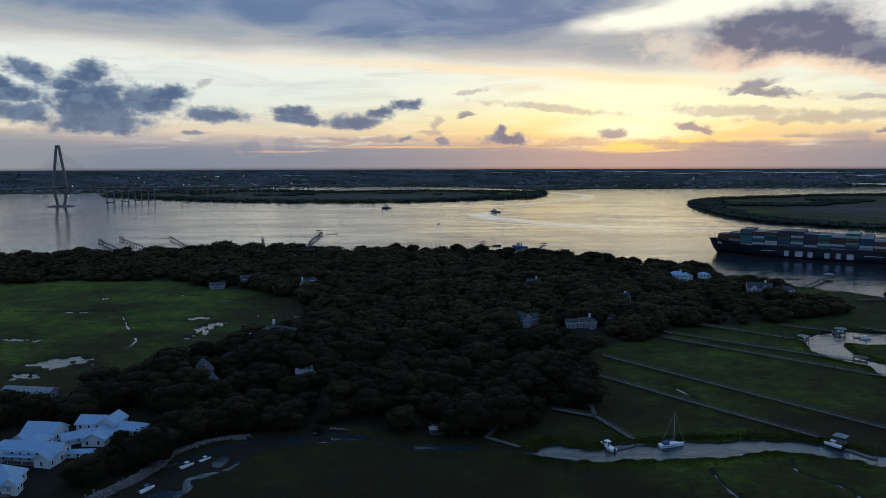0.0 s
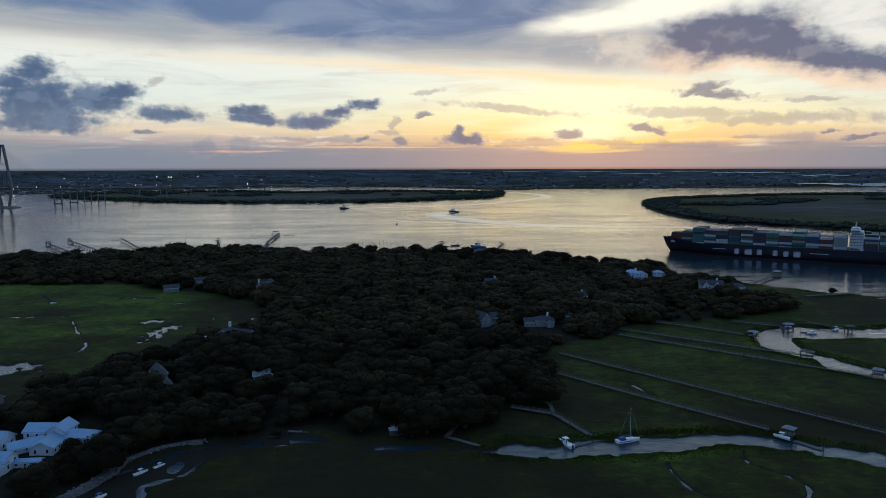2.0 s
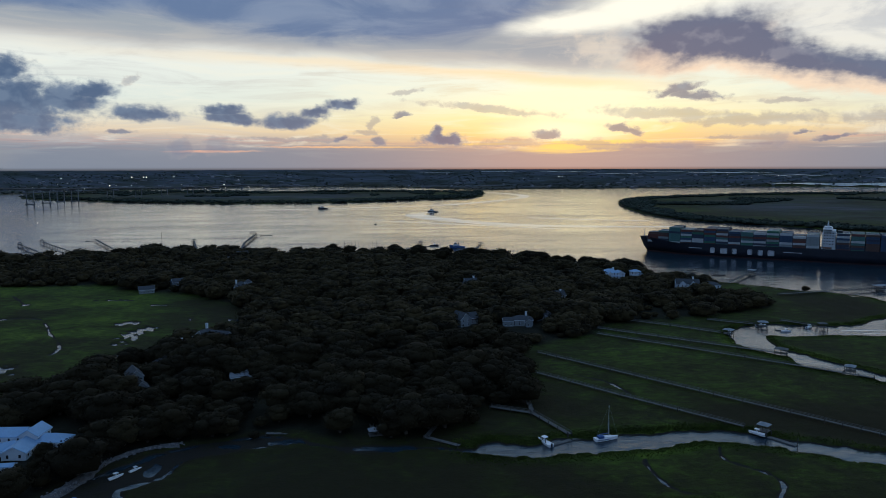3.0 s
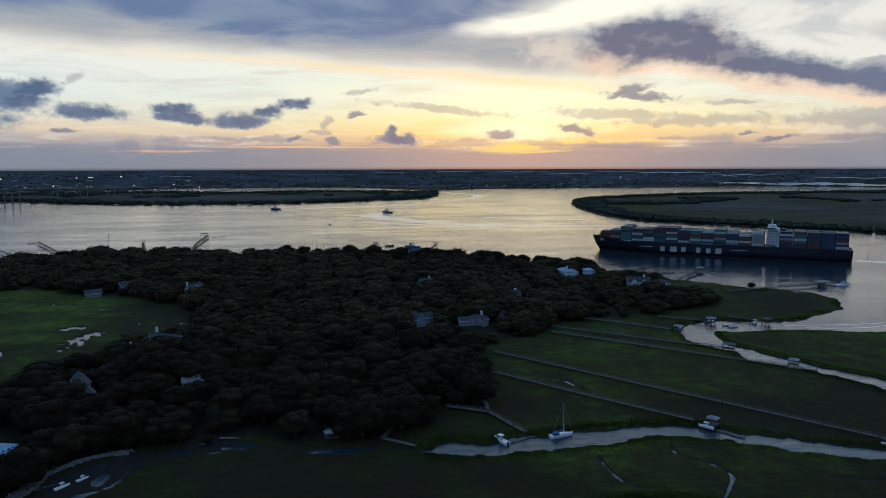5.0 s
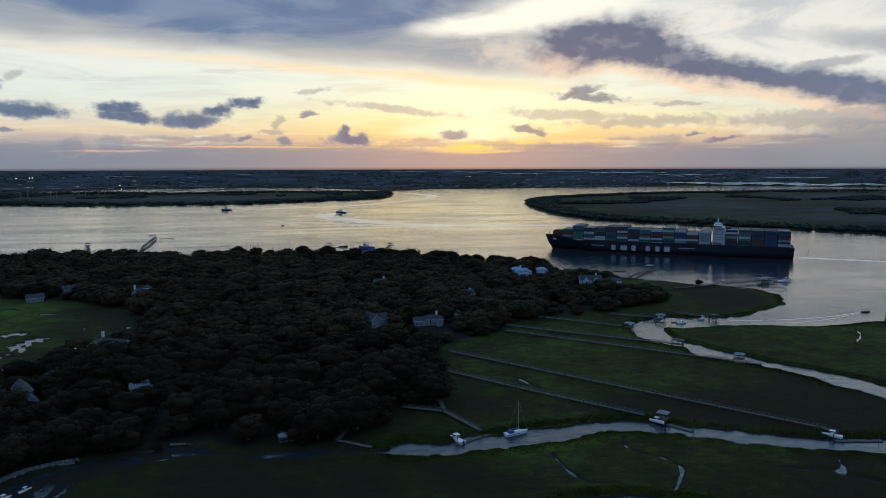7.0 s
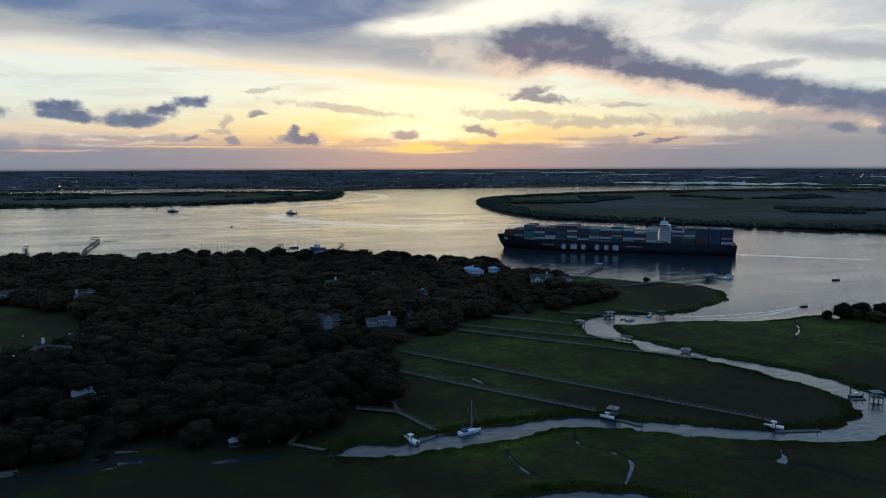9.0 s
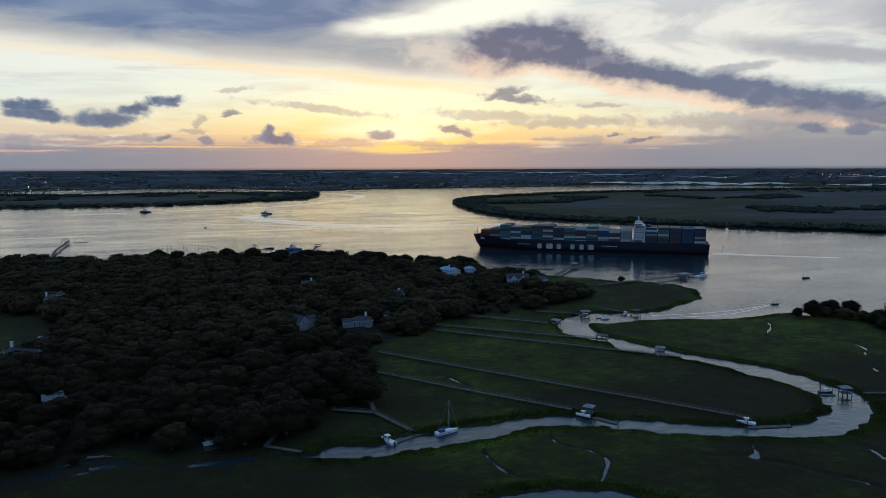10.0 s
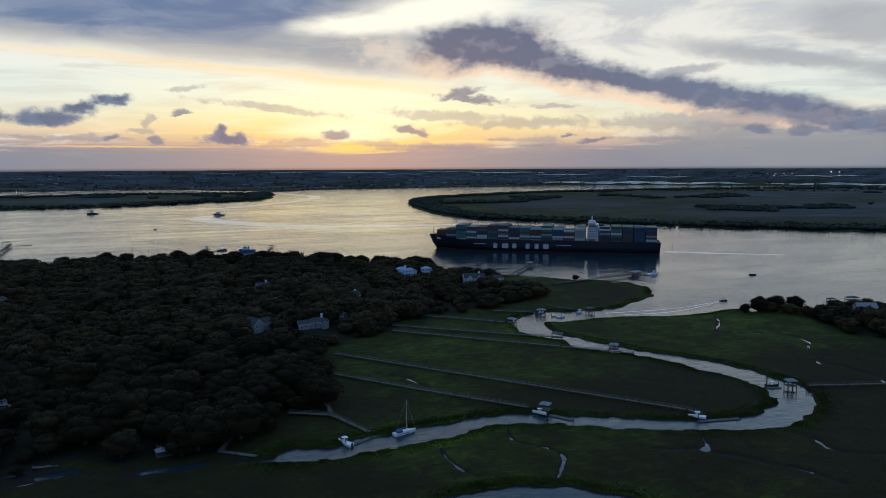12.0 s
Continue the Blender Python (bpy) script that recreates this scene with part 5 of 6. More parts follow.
def workboat(x, y, turn, length, label, name="tugboat", hull=None):
    ob = tagged(new(name), label, "boat")
    k = length / 24
    part("hull", hull_shape(length, 8.5 * k, 2.6 * k, 0.7, 2.6), hull or M_BOATD, ob)
    part("fender", rod(bmesh.new(), (length / 2 - 0.4, 0, 3.2 * k), (length / 2 + 0.4, 0, 2.2 * k), 0.9 * k), M_POST, ob)
    house_ = part("deckhouse", boxed(-3.5 * k, -2.6 * k, 2.4 * k, 6 * k, 2.6 * k, 5.2 * k, bevel=0.2), M_STEELW, ob)
    part("wheelhouse", boxed(0.5 * k, -2.0 * k, 5.2 * k, 5 * k, 2.0 * k, 8.0 * k, bevel=0.2), M_STEELW, ob)
    part("wheelhouse_window", boxed(0.6 * k, -2.05 * k, 6.5 * k, 5.08 * k, 2.05 * k, 7.4 * k), M_WINDOW, ob)
    part("funnel", rod(bmesh.new(), (-2 * k, 0, 5.0 * k), (-2.3 * k, 0, 8.5 * k), 0.8 * k, 0.6 * k, 8), M_BOATD, ob)
    part("mast", rod(bmesh.new(), (1.5 * k, 0, 8 * k), (1.2 * k, 0, 13 * k), 0.2 * k, 0.1 * k), M_POST, ob)
    ob.matrix_basis = pose(x, y, 0, 0, 0, turn)


motorboat(67, 279.5, 115, 9.0, "white motorboat with a hard top at a floating dock")
sailboat(94, 281, 12)
motorboat(159, 279, 130, 7.0, "white motorboat lifted beside the roofed boat dock", 0.8)
motorboat(223, 247.5, 135, 8.0, "white cabin motorboat on a boat lift", 0.6)
motorboat(293, 271, -20, 7.0, "dark-hulled motorboat beside the creek dock", hull=M_BOATD)
motorboat(237, 456, 60, 7.5, "white motorboat moored at a boat lift")
motorboat(272, 478.5, 15, 8.5, "white motorboat under the boathouse edge")
motorboat(303, 470, 30, 7.5, "white motorboat beside a roofed boat lift")
motorboat(280, 460.5, -8, 7.0, "small white motorboat at a float")
motorboat(463, 611, 10, 12.0, "white cabin cruiser at the pier head")
motorboat(442, 464, -15, 6.5, "small dark motorboat running out of the creek", hull=M_BOATD, canopy=M_BOATD)
motorboat(574, 564, 170, 8.0, "small motorboat on the river", hull=M_BOATD)
motorboat(-99, 262, 50, 6.0, "white motorboat tied along the rock bank")
motorboat(-94, 268, 50, 5.0, "small pale motorboat tied along the rock bank")
motorboat(-106, 242, 60, 6.5, "white motorboat with blue canvas by the rock bank", canopy=M_CANVAS)
motorboat(78, 1019, 0, 12.0, "dark moored motorboat at a river pier", hull=M_BOATD)
workboat(108, 992, 170, 22, "pale blue and white fishing boat moored at a river pier", "fishing_boat", M_CANVAS)
workboat(130, 1769, 150, 26, "dark tugboat with a white deckhouse turning on the river")
workboat(-155, 1949, 185, 26, "dark tugboat with a white deckhouse on the river")
workboat(480, 606, 8, 14, "pale workboat moored at the pier head", "moored_boat", M_BOATW)
workboat(-10, 1415, 0, 6, "tiny dark boat on the open river", "small_boat")


def ribbon(name, points, widths, mat, label, z=0.03):
    p = rounded(points, 8, False)
    w = np.interp(np.linspace(0, 1, len(p)), np.linspace(0, 1, len(widths)), widths)
    d = np.gradient(p, axis=0)
    d /= np.linalg.norm(d, axis=1, keepdims=True)
    side_ = np.stack([-d[:, 1], d[:, 0]], -1) * w[:, None] / 2
    wob = 1 + 0.35 * np.array([value_noise(np.array([i * 0.7]), np.array([w[0] * 3.1]))[0] for i in range(len(p))])[:, None]
    v = np.concatenate([np.c_[p + side_ * wob, np.full(len(p), z)], np.c_[p - side_ * wob, np.full(len(p), z)]])
    n = len(p)
    q = np.stack([np.arange(n - 1), np.arange(n, 2 * n - 1), np.arange(n + 1, 2 * n), np.arange(1, n)], -1)
    tagged(new(name, fast_mesh(name, v, q, mat, smooth_shade=True)), label, "water", kind="structure")


ribbon("water_wake_1", [(138, 1772), (95, 1730), (85, 1668), (110, 1580), (141, 1524), (201, 1431), (294, 1350), (434, 1310), (560, 1290)], [14, 40, 66, 60, 52, 40, 26], M_WAKE, "pale curving wake of a tugboat")
ribbon("water_wake_2", [(-145, 1950), (-38, 1997), (194, 2102), (407, 2367), (530, 2600), (552, 2800), (500, 3000), (470, 3072)], [14, 34, 40, 44, 44, 44], M_WAKE, "pale wake line of a tugboat")
ribbon("water_wake_3", [(438, 465), (400, 456), (360, 455), (320, 460)], [1.0, 1.6, 2, 1.5], M_WAKE, "thin wake of a small motorboat")
ribbon("water_wake_4", [(436, 463), (400, 450), (366, 444), (330, 450)], [0.6, 1.5, 1.5, 1.5], M_WAKE, "thin wake line of a small motorboat")
ribbon("water_wake_5", [(622, 764), (680, 720), (740, 676)], [16, 12, 5], M_WAKE, "wide pale wake of the container ship")
ribbon("water_wake_6", [(-330, 1900), (-260, 1930), (-170, 1945)], [8, 16, 10], M_WAKE, "faint wake line on the river")
ribbon("water_wake_7", [(330, 1560), (420, 1500), (560, 1440)], [10, 24, 14], M_WAKE, "faint wake line on the river")
ribbon("water_wake_8", [(-60, 1560), (40, 1480), (150, 1400), (330, 1270)], [5, 14, 20, 12], M_WAKE, "faint wake line on the river")

# ---- container ship ----
ship = tagged(new("container_ship"), "dark navy container ship with stacked containers and white bridge", "container ship")
S_M = pose(482, 848, 0, 0, 0, math.degrees(math.atan2(174, -253.5)))
ship.matrix_basis = S_M
LEN, BEAM, DECK = 313.0, 43.0, 14.8


def hull_half(s):
    """Half breadth at the deck and at the waterline; s: 0 at the stern, 1 at the bow."""
    deck_ = BEAM / 2 * min(1.0, 0.97 + s * 1.2) * (1 - max(0, (s - 0.82) / 0.18) ** 2.4)
    wl = BEAM / 2 * min(1.0, 0.86 + s * 1.4) * (1 - max(0, (s - 0.72) / 0.26) ** 1.8 if s < 0.98 else 0.0)
    return deck_, max(wl, 0.05)


secs, foot = [], []
for i in range(41):
    s = i / 40
    hd, hw = hull_half(s)
    top_z = DECK + 5.2 * smooth(np.array(s), 0.8, 0.97)
    xt, xw = -LEN / 2 + LEN * s, -LEN / 2 + 1 + (LEN - 11) * s
    secs.append([(xt, hd, top_z), (xt * 0.5 + xw * 0.5, hd * 0.75 + hw * 0.25, 8.0), (xw, hw, 1.2), (xw, -hw, 1.2), (xt * 0.5 + xw * 0.5, -hd * 0.75 - hw * 0.25, 8.0), (xt, -hd, top_z)])
    foot.append([(xw, hw, 1.2), (xw, hw * 0.97, -1.5), (xw, -hw * 0.97, -1.5), (xw, -hw, 1.2)])
bm = bmesh.new()
loft(bm, secs)
hull = part("hull", bm, M_HULL, ship, "navy blue hull", True)
bm = bmesh.new()
loft(bm, foot)
part("boot_topping", bm, M_HULLRED, hull, "dull red waterline band")
bm = bmesh.new()
tops = [[bm.verts.new((p[0][0], p[0][1], p[0][2] - 1.2)), bm.verts.new((p[5][0], p[5][1], p[5][2] - 1.2))] for p in secs]
for a, b in zip(tops, tops[1:]):
    bm.faces.new((a[0], a[1], b[1], b[0]))
part("deck", bm, M_DECK, ship)
# white bars in the place of the maker's name on the port side
for x0, x1 in ((93, 101), (105, 116), (119, 127), (137, 145), (149, 157), (160, 170)):
    bm = boxed(LEN / 2 - x1 + 1, BEAM / 2 - 0.25, 4.2, LEN / 2 - x0 - 1.4, BEAM / 2 + 0.06, 11.0, bevel=0.9)
    part("name_bar", bm, M_NAME, hull)
for x0, x1 in ((68, 84), (179, 199)):
    part("name_stripe", boxed(LEN / 2 - x1, BEAM / 2 - 0.25, 9.2, LEN / 2 - x0, BEAM / 2 + 0.05, 9.9), M_NAME, hull)
bm = boxed(LEN / 2 - 234, -BEAM / 2 + 1, DECK - 1.2, LEN / 2 - 219, BEAM / 2 - 1, DECK + 3)
for z0, z1, half, fore in ((DECK + 3, 27, 20.5, 219.5), (27, 33, 18.5, 220.5), (33, 37, 17.0, 221.0)):
    box(bm, LEN / 2 - 233.5, -half, z0, LEN / 2 - fore, half, z1)
tower = part("superstructure", bm, M_STEELW, ship, "white stepped accommodation block")
part("navigation_bridge", boxed(LEN / 2 - 230, -BEAM / 2, 37, LEN / 2 - 220, BEAM / 2, 39.6, bevel=0.2), M_STEELW, ship)
part("bridge_window", boxed(LEN / 2 - 229, -BEAM / 2 + 0.5, 38.0, LEN / 2 - 219.9, BEAM / 2 + 0.05, 39.0), M_WINDOW, ship)
part("wheelhouse_top", boxed(LEN / 2 - 229, -8, 39.6, LEN / 2 - 221, 8, 41.6, bevel=0.2), M_STEELW, ship)
for k in range(5):
    half = 21.0 if k < 2 else 19.0
    part("deck_gallery", boxed(LEN / 2 - 234.2, -half, DECK + 5.5 + k * 3.2, LEN / 2 - 219.2, half, DECK + 5.8 + k * 3.2), M_STEELW, tower)
    for wx_ in range(4):
        part("window", boxed(LEN / 2 - 231.6 + wx_ * 3.0, half - 0.7, DECK + 6.7 + k * 3.2, LEN / 2 - 230.2 + wx_ * 3.0, half - 0.3, DECK + 7.8 + k * 3.2), M_WINDOW, tower)
part("funnel", boxed(LEN / 2 - 241, -7, DECK, LEN / 2 - 235, 5, 37, bevel=0.8), M_HULL, ship)
part("radar_mast", rod(bmesh.new(), (LEN / 2 - 225, 0, 41), (LEN / 2 - 225, 0, 48), 1.2, 0.6), M_STEELW, ship)
part("mast_yard", boxed(LEN / 2 - 225.5, -5, 44.6, LEN / 2 - 224.5, 5, 45.2), M_STEELW, ship)
part("provision_crane", rod(bmesh.new(), (LEN / 2 - 232, 15, 33), (LEN / 2 - 224, 17, 37), 0.5, 0.35), M_STEELW, ship)
part("foremast", rod(bmesh.new(), (LEN / 2 - 6, 0, DECK + 2), (LEN / 2 - 6, 0, DECK + 14), 0.4, 0.25), M_STEELW, ship)
part("lifeboat", hull_shape(10, 3.4, 1.6), M_BRICK, ship, "orange lifeboat").matrix_basis = pose(LEN / 2 - 225, BEAM / 2 + 0.3, DECK + 2)
part("bulwark_rail", boxed(-LEN / 2 + 6, BEAM / 2 - 0.4, DECK, LEN / 2 - 60, BEAM / 2 - 0.2, DECK + 0.9), M_HULL, ship)

PAINTS = [material("container_paint_" + n, c, 0.6, vary=0.15, scale=0.3, bump=0.1) for n, c in
          (("white", (0.36, 0.39, 0.4)), ("navy", (0.026, 0.038, 0.065)), ("oxide", (0.10, 0.035, 0.028)), ("green", (0.03, 0.12, 0.085)), ("brown", (0.075, 0.045, 0.038)),
           ("grey", (0.19, 0.22, 0.23)), ("teal", (0.05, 0.13, 0.125)), ("blue", (0.025, 0.055, 0.105)))]


def container_mesh(mat):
    """A long container with ribbed long sides and corner posts."""
    xs = np.linspace(-6.85, 6.85, 18)
    side_y = [1.22 if k in (0, 17) else (1.22 if k % 2 else 1.14) for k in range(18)]
    plan = [(x, -y) for x, y in zip(xs, side_y)] + [(x, y) for x, y in zip(xs[::-1], side_y[::-1])]
    bm = bmesh.new()
    loft(bm, [[(x, y, z) for x, y in plan + plan[:1]] for z in (0.0, 2.58)], False)
    bmesh.ops.remove_doubles(bm, verts=bm.verts[:], dist=0.001)
    bmesh.ops.contextual_create(bm, geom=[e for e in bm.edges if all(v.co.z > 2 for v in e.verts)])
    bmesh.ops.contextual_create(bm, geom=[e for e in bm.edges if all(v.co.z < 1 for v in e.verts)])
    me = bpy.data.meshes.new("container")
    bmesh.ops.recalc_face_normals(bm, faces=bm.faces[:])
    bm.to_mesh(me)
    bm.free()
    me.materials.append(mat)
    return me


BOXES = [container_mesh(m) for m in PAINTS]
rs = np.random.RandomState(3)
bays = [14 + 14.6 * k for k in range(14)] + [235.5 + 14.9 * k for k in range(5)]
core_v, core_q, core_i, n = [], [], [], 0
CUBE_Q = np.array([(3, 2, 1, 0), (4, 5, 6, 7), (0, 1, 5, 4), (1, 2, 6, 5), (2, 3, 7, 6), (3, 0, 4, 7)])
for b, s0 in enumerate(bays):
    cx = LEN / 2 - s0 - 6.2
    room = BEAM / 2 - 1.4 if b > 1 else (BEAM / 2 - 6 if b == 1 else BEAM / 2 - 10)
    rows_ = int(2 * room / 2.5)
    tiers = (5, 6)[b] if b < 2 else 7 + (b in (2, 5, 6, 10)) - (b == 12) + (1 if b > 13 else 0)
    main = rs.randint(8)
    for r in range(rows_):
        cy = room - 1.25 - r * 2.5
        t_here = tiers - (1 if rs.rand() < 0.2 else 0)
        base_z = DECK - 1.0
        for t in range(t_here):
            paint = main if rs.rand() < 0.3 else rs.choice(8, p=[0.17, 0.2, 0.15, 0.1, 0.16, 0.1, 0.05, 0.07])
            if r == 0:
                ob = tagged(new("shipping_container", BOXES[paint]), "ribbed steel shipping container stacked on the ship", "container", "containers on the ship")
                ob.matrix_basis = S_M @ pose(cx, cy, base_z + t * 2.62)
            elif t == t_here - 1 or r == rows_ - 1:
                z0 = base_z + (t * 2.62 if r == rows_ - 1 else t * 2.62)
                c = np.array([(x, y, z) for z in (z0, z0 + 2.58) for x, y in ((cx - 6.85, cy - 1.2), (cx + 6.85, cy - 1.2), (cx + 6.85, cy + 1.2), (cx - 6.85, cy + 1.2))])
                core_v.append(c), core_q.append(CUBE_Q + n), core_i.append(np.full(6, paint))
                n += 8
            elif t == 0:
                c = np.array([(x, y, z) for z in (base_z, base_z + (t_here - 1) * 2.62 - 0.02) for x, y in ((cx - 6.85, cy - 1.2), (cx + 6.85, cy - 1.2), (cx + 6.85, cy + 1.2), (cx - 6.85, cy + 1.2))])
                core_v.append(c), core_q.append(CUBE_Q + n), core_i.append(np.full(6, main))
                n += 8
for b, s0 in enumerate(bays):
    high = DECK + (7 if b < 2 else 13)
    bm = boxed(LEN / 2 - s0 + 0.75, -BEAM / 2 + (8 if b < 2 else 1.6), DECK - 1.2, LEN / 2 - s0 + 1.35, BEAM / 2 - (8 if b < 2 else 1.6), high)
    part("lashing_bridge", bm, M_HULL, ship)
stack = tagged(new("container_stacks", fast_mesh("container_stacks", np.concatenate(core_v), np.concatenate(core_q), PAINTS, index=np.concatenate(core_i))),
               "blocks of stacked containers filling the ship's deck", "containers", kind="stuff")
stack.matrix_basis = S_M

# ---- cable-stayed bridge ----
bridge = tagged(new("cable_stayed_bridge"), "grey concrete cable-stayed bridge with diamond tower over the river", "bridge")
bx, by = -1118.0, 2079.0


def leg(pts, r):
    bm = bmesh.new()
    for a, b in zip(pts, pts[1:]):
        rod(bm, a, b, r, r * 0.92, 8)
    return bm


part("pylon", leg([(bx + 9, by, 0), (bx + 20, by, 58), (bx + 3.5, by, 176)], 4.2), M_CONCRETE, bridge)
part("pylon", leg([(bx - 9, by, 0), (bx - 20, by, 58), (bx - 3.5, by, 176)], 4.2), M_CONCRETE, bridge)
part("crossbeam", boxed(bx - 20, by - 3, 50, bx + 20, by + 3, 54), M_CONCRETE, bridge)
part("pylon_cap", boxed(bx - 6, by - 4, 174, bx + 6, by + 4, 178, bevel=0.5), M_CONCRETE, bridge)
bm = bmesh.new()
rs = np.random.RandomState(8)
loft(bm, [[(bx + k * math.cos(a / 14 * 6.2832) * (1 + 0.06 * math.sin(a * 2.3)), by + k * 0.8 * math.sin(a / 14 * 6.2832), z) for a in range(15)] for k, z in ((40, -1), (36, 2.2), (24, 4.5))])
part("rock_island", bm, M_ROCK, bridge, "rock island round the pylon foot")
ROAD = [(-1060, 1300, 60), (-1085, 1700, 61), (-1118, 2079, 58), (-1080, 2302, 48.5), (-1058, 2380, 46), (-1040, 2460, 44.5), (-1000, 2560, 42), (-800, 2950, 33), (-625, 3545, 27), (-500, 4000, 14)]
bm = bmesh.new()
cross = [(-12, 0), (12, 0), (12, -1.2), (8, -3.2), (-8, -3.2), (-12, -1.2), (-12, 0)]
secs = []
for i, (x, y, z) in enumerate(ROAD):
    a, b = ROAD[max(0, i - 1)], ROAD[min(len(ROAD) - 1, i + 1)]
    d = Vector((b[0] - a[0], b[1] - a[1], 0)).normalized()
    secs.append([(x + d.y * o, y - d.x * o, z + h) for o, h in cross])
loft(bm, secs)
part("roadway", bm, M_CONCRETE, bridge)
bm = bmesh.new()
for s_ in (0, 1):
    loft(bm, [[(s[s_][0], s[s_][1], s[s_][2]), (s[s_][0], s[s_][1], s[s_][2] + 1.3), (s[s_][0] + 0.4, s[s_][1], s[s_][2] + 1.3), (s[s_][0] + 0.4, s[s_][1], s[s_][2])] for s in secs], False)
part("parapet", bm, M_CONCRETE, bridge)
for x, y, top_z in ((-1077, 2302, 45), (-1062, 2375, 43), (-1051, 2453, 41), (-1022, 2492, 41), (-960, 2640, 36), (-900, 2756, 33), (-840, 2872, 31), (-780, 3020, 29), (-740, 3150, 28), (-700, 3290, 26), (-660, 3430, 25)):
    bm = bmesh.new()
    for o in (-11, 11):
        rod(bm, (x + o, y, 2), (x + o, y, top_z), 2.0, 1.8, 8)
    box(bm, x - 14, y - 2, top_z - 3, x + 14, y + 2, top_z)
    box(bm, x - 15, y - 4, -1.0, x + 15, y + 4, 2.6)
    part("pier", bm, M_CONCRETE, bridge)
for side_x in (-1, 1):
    for k in range(1, 13):
        for fwd in (-1, 1):
            t = k / 12
            if fwd < 0:
                end = (bx + 33 * t * 0.9 + side_x * 11, by - 379 * t * 0.55, 59 + 2 * t)
            else:
                end = (bx + 38 * t + side_x * 11, by + 223 * t, 58 - 9.5 * t)
            part("stay_cable", rod(bmesh.new(), (bx + side_x * 3, by, 120 + 50 * t), end, 0.16, n=4), M_CONCRETE, bridge)

# ---- town on the far shore ----
rs = np.random.RandomState(21)
vs, qs, n = [], [], 0
lamps = []
for i in range(380):
    a_deg = rs.choice([rs.uniform(-33, -6), rs.uniform(16, 40), rs.uniform(-33, 56)], p=[0.5, 0.25, 0.25])
    r = 3500 + 1200 * rs.rand() ** 0.8
    x, y = r * math.sin(radians(a_deg)), r * math.cos(radians(a_deg))
    lamps.append((x, y))
px, py = np.array(lamps).T
pz, *_ = land_height(px, py)
for x, y, z in zip(px, py, pz):
    if z < 0.8:
        continue
    w, d, h = rs.uniform(8, 34), rs.uniform(8, 20), rs.uniform(3, 7)
    c = np.array([(x + sx * w / 2 * k, y + sy * d / 2 * k, zz) for zz, k in ((z - 3, 1.0), (z + h, 1.0)) for sx, sy in ((-1, -1), (1, -1), (1, 1), (-1, 1))])
    roof_c = np.array([(x - w / 2, y, z + h + 2.5), (x + w / 2, y, z + h + 2.5)])
    vs.append(np.concatenate([c, roof_c]))
    qs.append(np.concatenate([CUBE_Q[[0, 2, 3, 4, 5]], [(4, 5, 9, 8), (6, 7, 8, 9)]]) + n)
    n += 10
tagged(new("distant_town", fast_mesh("distant_town", np.concatenate(vs), np.concatenate(qs), M_TOWN)), "low grey buildings of a distant town across the river", "town", kind="stuff")
glow = bpy.data.materials.new("lit_street_lamp")
glow.use_nodes = True
em = glow.node_tree.nodes["Principled BSDF"]
em.inputs["Emission Color"].default_value = (1.0, 0.86, 0.7, 1)
em.inputs["Emission Strength"].default_value = 4.0
red = bpy.data.materials.new("lit_red_lamp")
red.use_nodes = True
em = red.node_tree.nodes["Principled BSDF"]
em.inputs["Emission Color"].default_value = (1.0, 0.25, 0.15, 1)
em.inputs["Emission Strength"].default_value = 4.0
v1, f1 = ICO1
lv, lf, n, li = [], [], 0, []
spots_l = [(a_, r_, 2.4, 0) for a_, r_ in ((-24.6, 4560), (-23.1, 4560), (-18.5, 4580), (-17.7, 4580), (-17.5, 4580), (-15.6, 4590), (-27.5, 4300), (-20.0, 4280), (-12.0, 4300), (-28.5, 4150))]
spots_l += [(rs.uniform(-33, -9), 3650 + 900 * rs.rand(), rs.uniform(0.7, 1.2), 0) for k in range(34)]
spots_l += [(rs.uniform(10, 54), 4380 + 250 * rs.rand(), rs.uniform(0.9, 1.6), 0) for k in range(20)]
spots_l += [(46.2 + k * 0.55, 4620, 2.0, 1) for k in range(5)] + [(50.3, 4680, 2.4, 0), (50.8, 4680, 2.4, 0), (44.2, 4560, 1.6, 1)]
for a_, r_, size, kind in spots_l:
    x, y = r_ * math.sin(radians(a_)), r_ * math.cos(radians(a_))
    z = ground_z(x, y) + 12
    lv.append(v1 * size + np.array([x, y, z])), lf.append(f1 + n), li.append(np.full(len(f1), kind))
    n += len(v1)
tagged(new("distant_lamps", fast_mesh("distant_lamps", np.concatenate(lv), None, [glow, red], np.concatenate(lf), index=np.concatenate(li))), "tiny lit lamps of the distant town and port", "street lamps", kind="stuff")

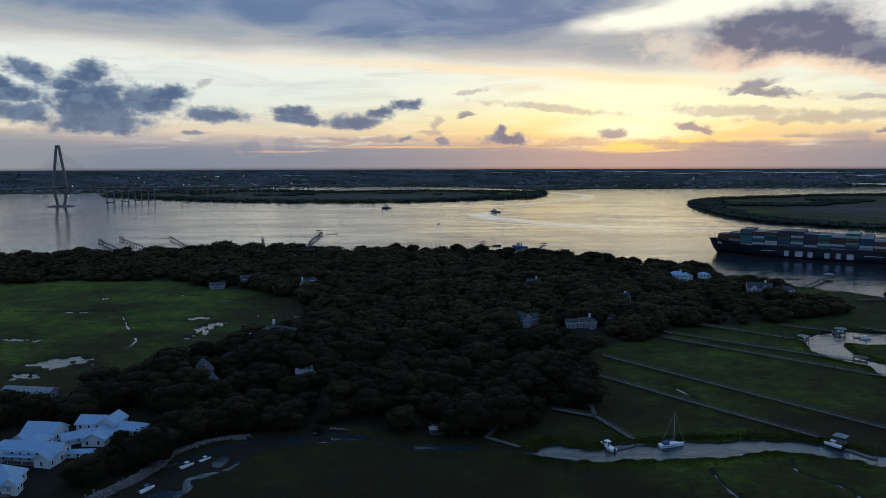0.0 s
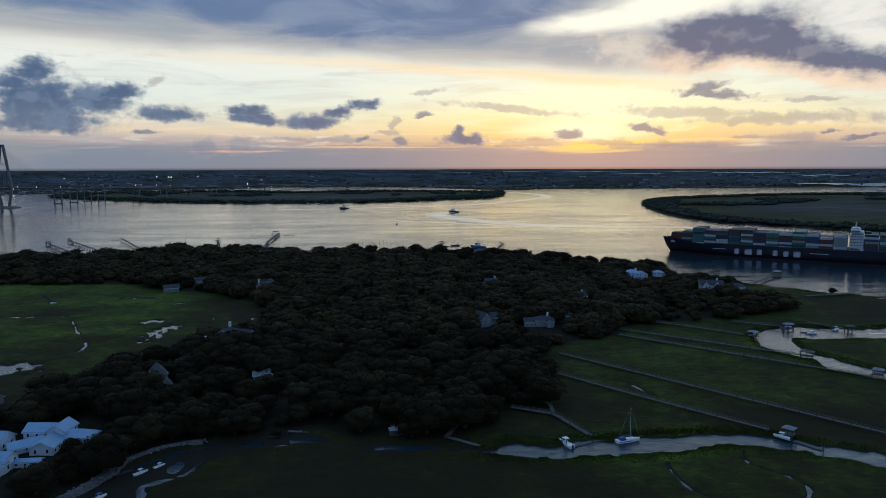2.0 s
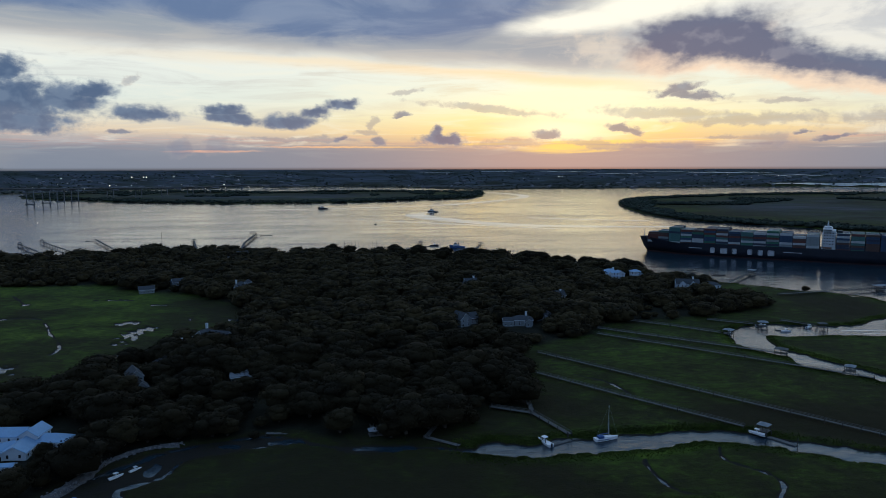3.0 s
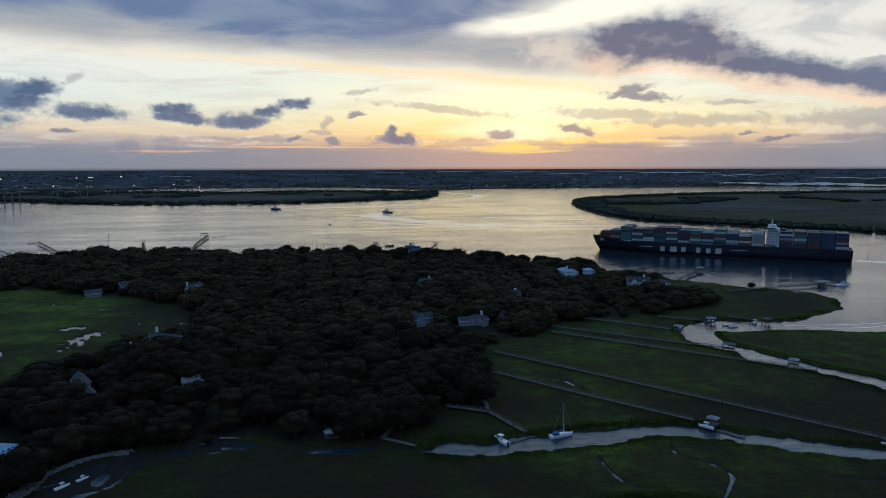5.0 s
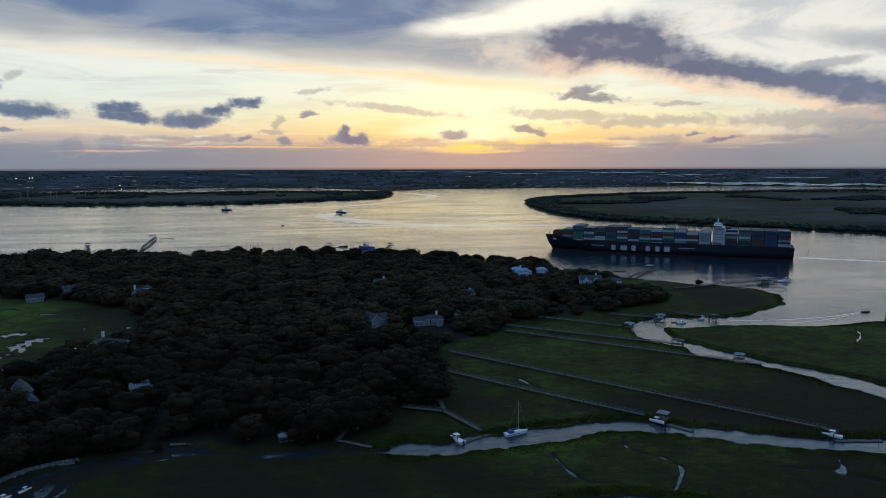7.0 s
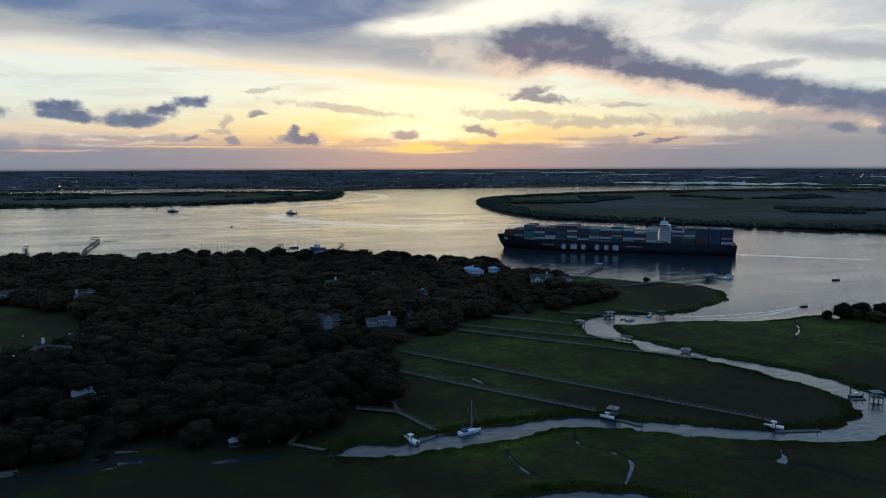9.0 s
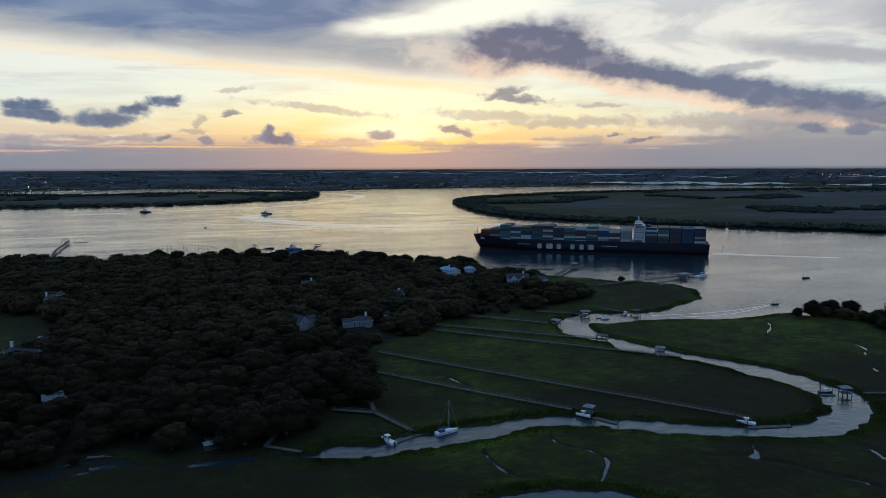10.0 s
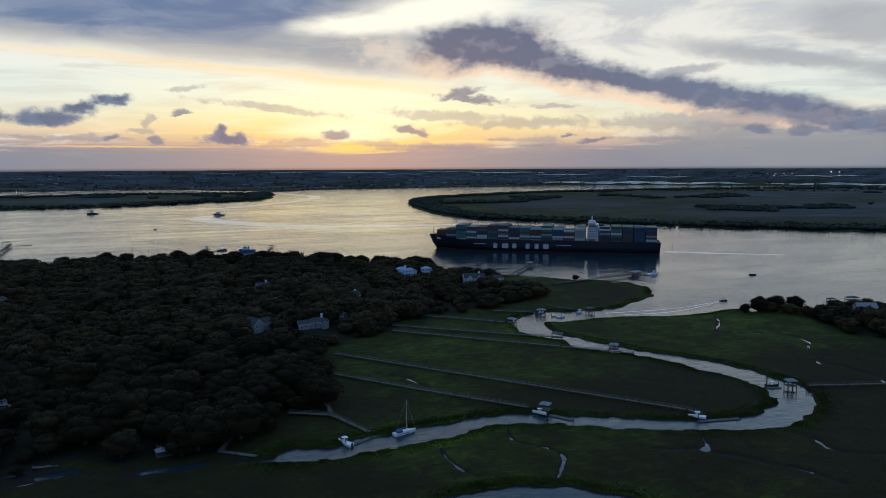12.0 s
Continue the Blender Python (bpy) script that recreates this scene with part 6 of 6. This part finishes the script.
# bright reaches of water between the far woods
for i, (a0, a1, r0, r1) in enumerate(((29.5, 45.0, 4335, 4425), (46.0, 57.0, 4345, 4405), (-27, -18, 3560, 3600), (24.0, 30.0, 4715, 4750), (12.5, 17.5, 4740, 4765), (8.0, 11.0, 4755, 4775), (29.0, 34.0, 4640, 4665), (-4.0, -2.5, 4690, 4705), (17.0, 21.0, 4680, 4700),
                                      (47.0, 53.0, 4600, 4625), (-13.0, -10.5, 4640, 4655), (3.0, 6.0, 4730, 4742), (20.0, 24.5, 4762, 4775), (36.0, 41.0, 4560, 4585))):
    aa = np.linspace(a0, a1, 24)
    pts_v = []
    for r_ in (0, 1):
        for j, a_ in enumerate(aa):
            taper = math.sin(math.pi * j / 23) ** 0.5
            mid_r, half = (r0 + r1) / 2 + 8 * math.sin(j * 0.7 + i), (r1 - r0) / 2 * taper * (0.7 + 0.3 * math.sin(j * 1.9 + i * 2))
            rr = mid_r + (half if r_ else -half)
            x, y = rr * math.sin(radians(a_)), rr * math.cos(radians(a_))
            pts_v.append((x, y, 0))
    pts_v = np.array(pts_v)
    pts_v[:, 2] = land_height(pts_v[:, 0], pts_v[:, 1])[0] + 2.5
    k = np.arange(23)
    tagged(new("water_reach_%d" % (i + 1), fast_mesh("water_reach", pts_v, np.stack([k, k + 1, k + 25, k + 24], -1), M_WATER, smooth_shade=True)), "pale reach of water in the far woods", "water", kind="structure")

# ---- shore details ----
rocks = []
for i in range(6):
    v = ICO1[0] * (1 + 0.25 * rs.normal(0, 1, (len(ICO1[0]), 1))) * np.array([1.0, 0.8, 0.6])
    rocks.append(fast_mesh("rock", v, None, M_ROCK, ICO1[1]))
revet = tagged(new("rock_revetment"), "grey riprap stone bank along the creek", "rock bank")
bank_line = rounded([(-126, 226), (-119, 240), (-113, 253), (-109, 268), (-102, 281), (-94, 287), (-84, 290.5)], 8, False)
bl_d = np.gradient(bank_line, axis=0)
bl_d /= np.linalg.norm(bl_d, axis=1, keepdims=True)
bm = bmesh.new()
loft(bm, [[(p[0] - d[1] * o + rs.normal(0, 0.15), p[1] + d[0] * o + rs.normal(0, 0.15), z + (rs.uniform(-0.15, 0.15) if z > 0 else 0)) for o, z in ((3.0, -0.6), (2.2, 1.25), (1.0, 1.75), (-0.4, 1.65), (-1.6, 1.0), (-3.2, -0.5))] for p, d in zip(bank_line, bl_d)], False)
part("bank", bm, M_ROCK, revet, "packed grey rubble")
for i in range(290):
    p = bank_line[rs.randint(len(bank_line))]
    x, y = p[0] + rs.normal(0, 1.2), p[1] + rs.normal(0, 0.9)
    s = rs.uniform(0.35, 0.7)
    shared("rock", rocks[i % 6], revet, pose(x, y, max(ground_z(x, y), 1.25 + 0.3 * rs.rand()), rs.uniform(0, 360), rs.uniform(0, 360), 0) @ Matrix.Diagonal((s, s, s, 1)))
for k, (x, y, h) in enumerate(((419, 417, 9.0), (431, 415, 15.0), (446, 412, 15.5), (461, 408, 14.5), (385, 606, 7.0), (-86, 296, 11), (40, 304, 8), (-130, 275, 9), (-127, 262, 9), (-122, 254, 9), (-134, 246, 8), (-121, 272, 9))):
    tree = tagged(new("round_tree"), "dark round-headed tree standing alone by the water", "tree", "lone waterside trees")
    for part_name, me in (("trunk", TRUNKS[k % 6]), ("crown", NEAR_CROWNS[k % 6])):
        shared(part_name, me, tree, pose(0, 0, -0.14 if part_name == "crown" else 0.0))
    tree.matrix_basis = pose(x, y, max(ground_z(x, y), 0.3), 0, 0, 40 * k) @ Matrix.Diagonal((h * 0.9, h * 0.9, h, 1))
mast = tagged(new("flag_mast"), "slender dark mast on the marsh edge", "mast")
part("pole", rod(bmesh.new(), (0, 0, -1), (0, 0, 13), 0.14, 0.07), M_POST, mast)
part("footing", boxed(-0.4, -0.4, -1, 0.4, 0.4, 0.3), M_CONCRETE, mast)
mast.matrix_basis = pose(424, 427, ground_z(424, 427))

# tall oaks along the river bank behind the white houses
tr = np.random.RandomState(44)
bank_row = rounded([(-60, 895), (20, 880), (70, 850), (110, 835), (160, 815), (200, 782), (232, 742), (262, 716)], 6, False)
for k in range(58):
    x, y = bank_row[tr.randint(len(bank_row))] + tr.normal(0, 4.0, 2)
    h = tr.uniform(13.0, 21.0)
    tree = tagged(new("bank_oak_tree"), "tall dark oak on the river bank", "tree", "oaks on the river bank")
    for part_name, me in (("trunk", TRUNKS[k % 6]), ("crown", NEAR_CROWNS[k % 6])):
        shared(part_name, me, tree, pose(0, 0, -0.08 if part_name == "crown" else 0.0))
    tree.matrix_basis = pose(x, y, max(ground_z(x, y), 0.4), 0, 0, tr.uniform(0, 360)) @ Matrix.Diagonal((h * 0.95, h * 0.95, h, 1))
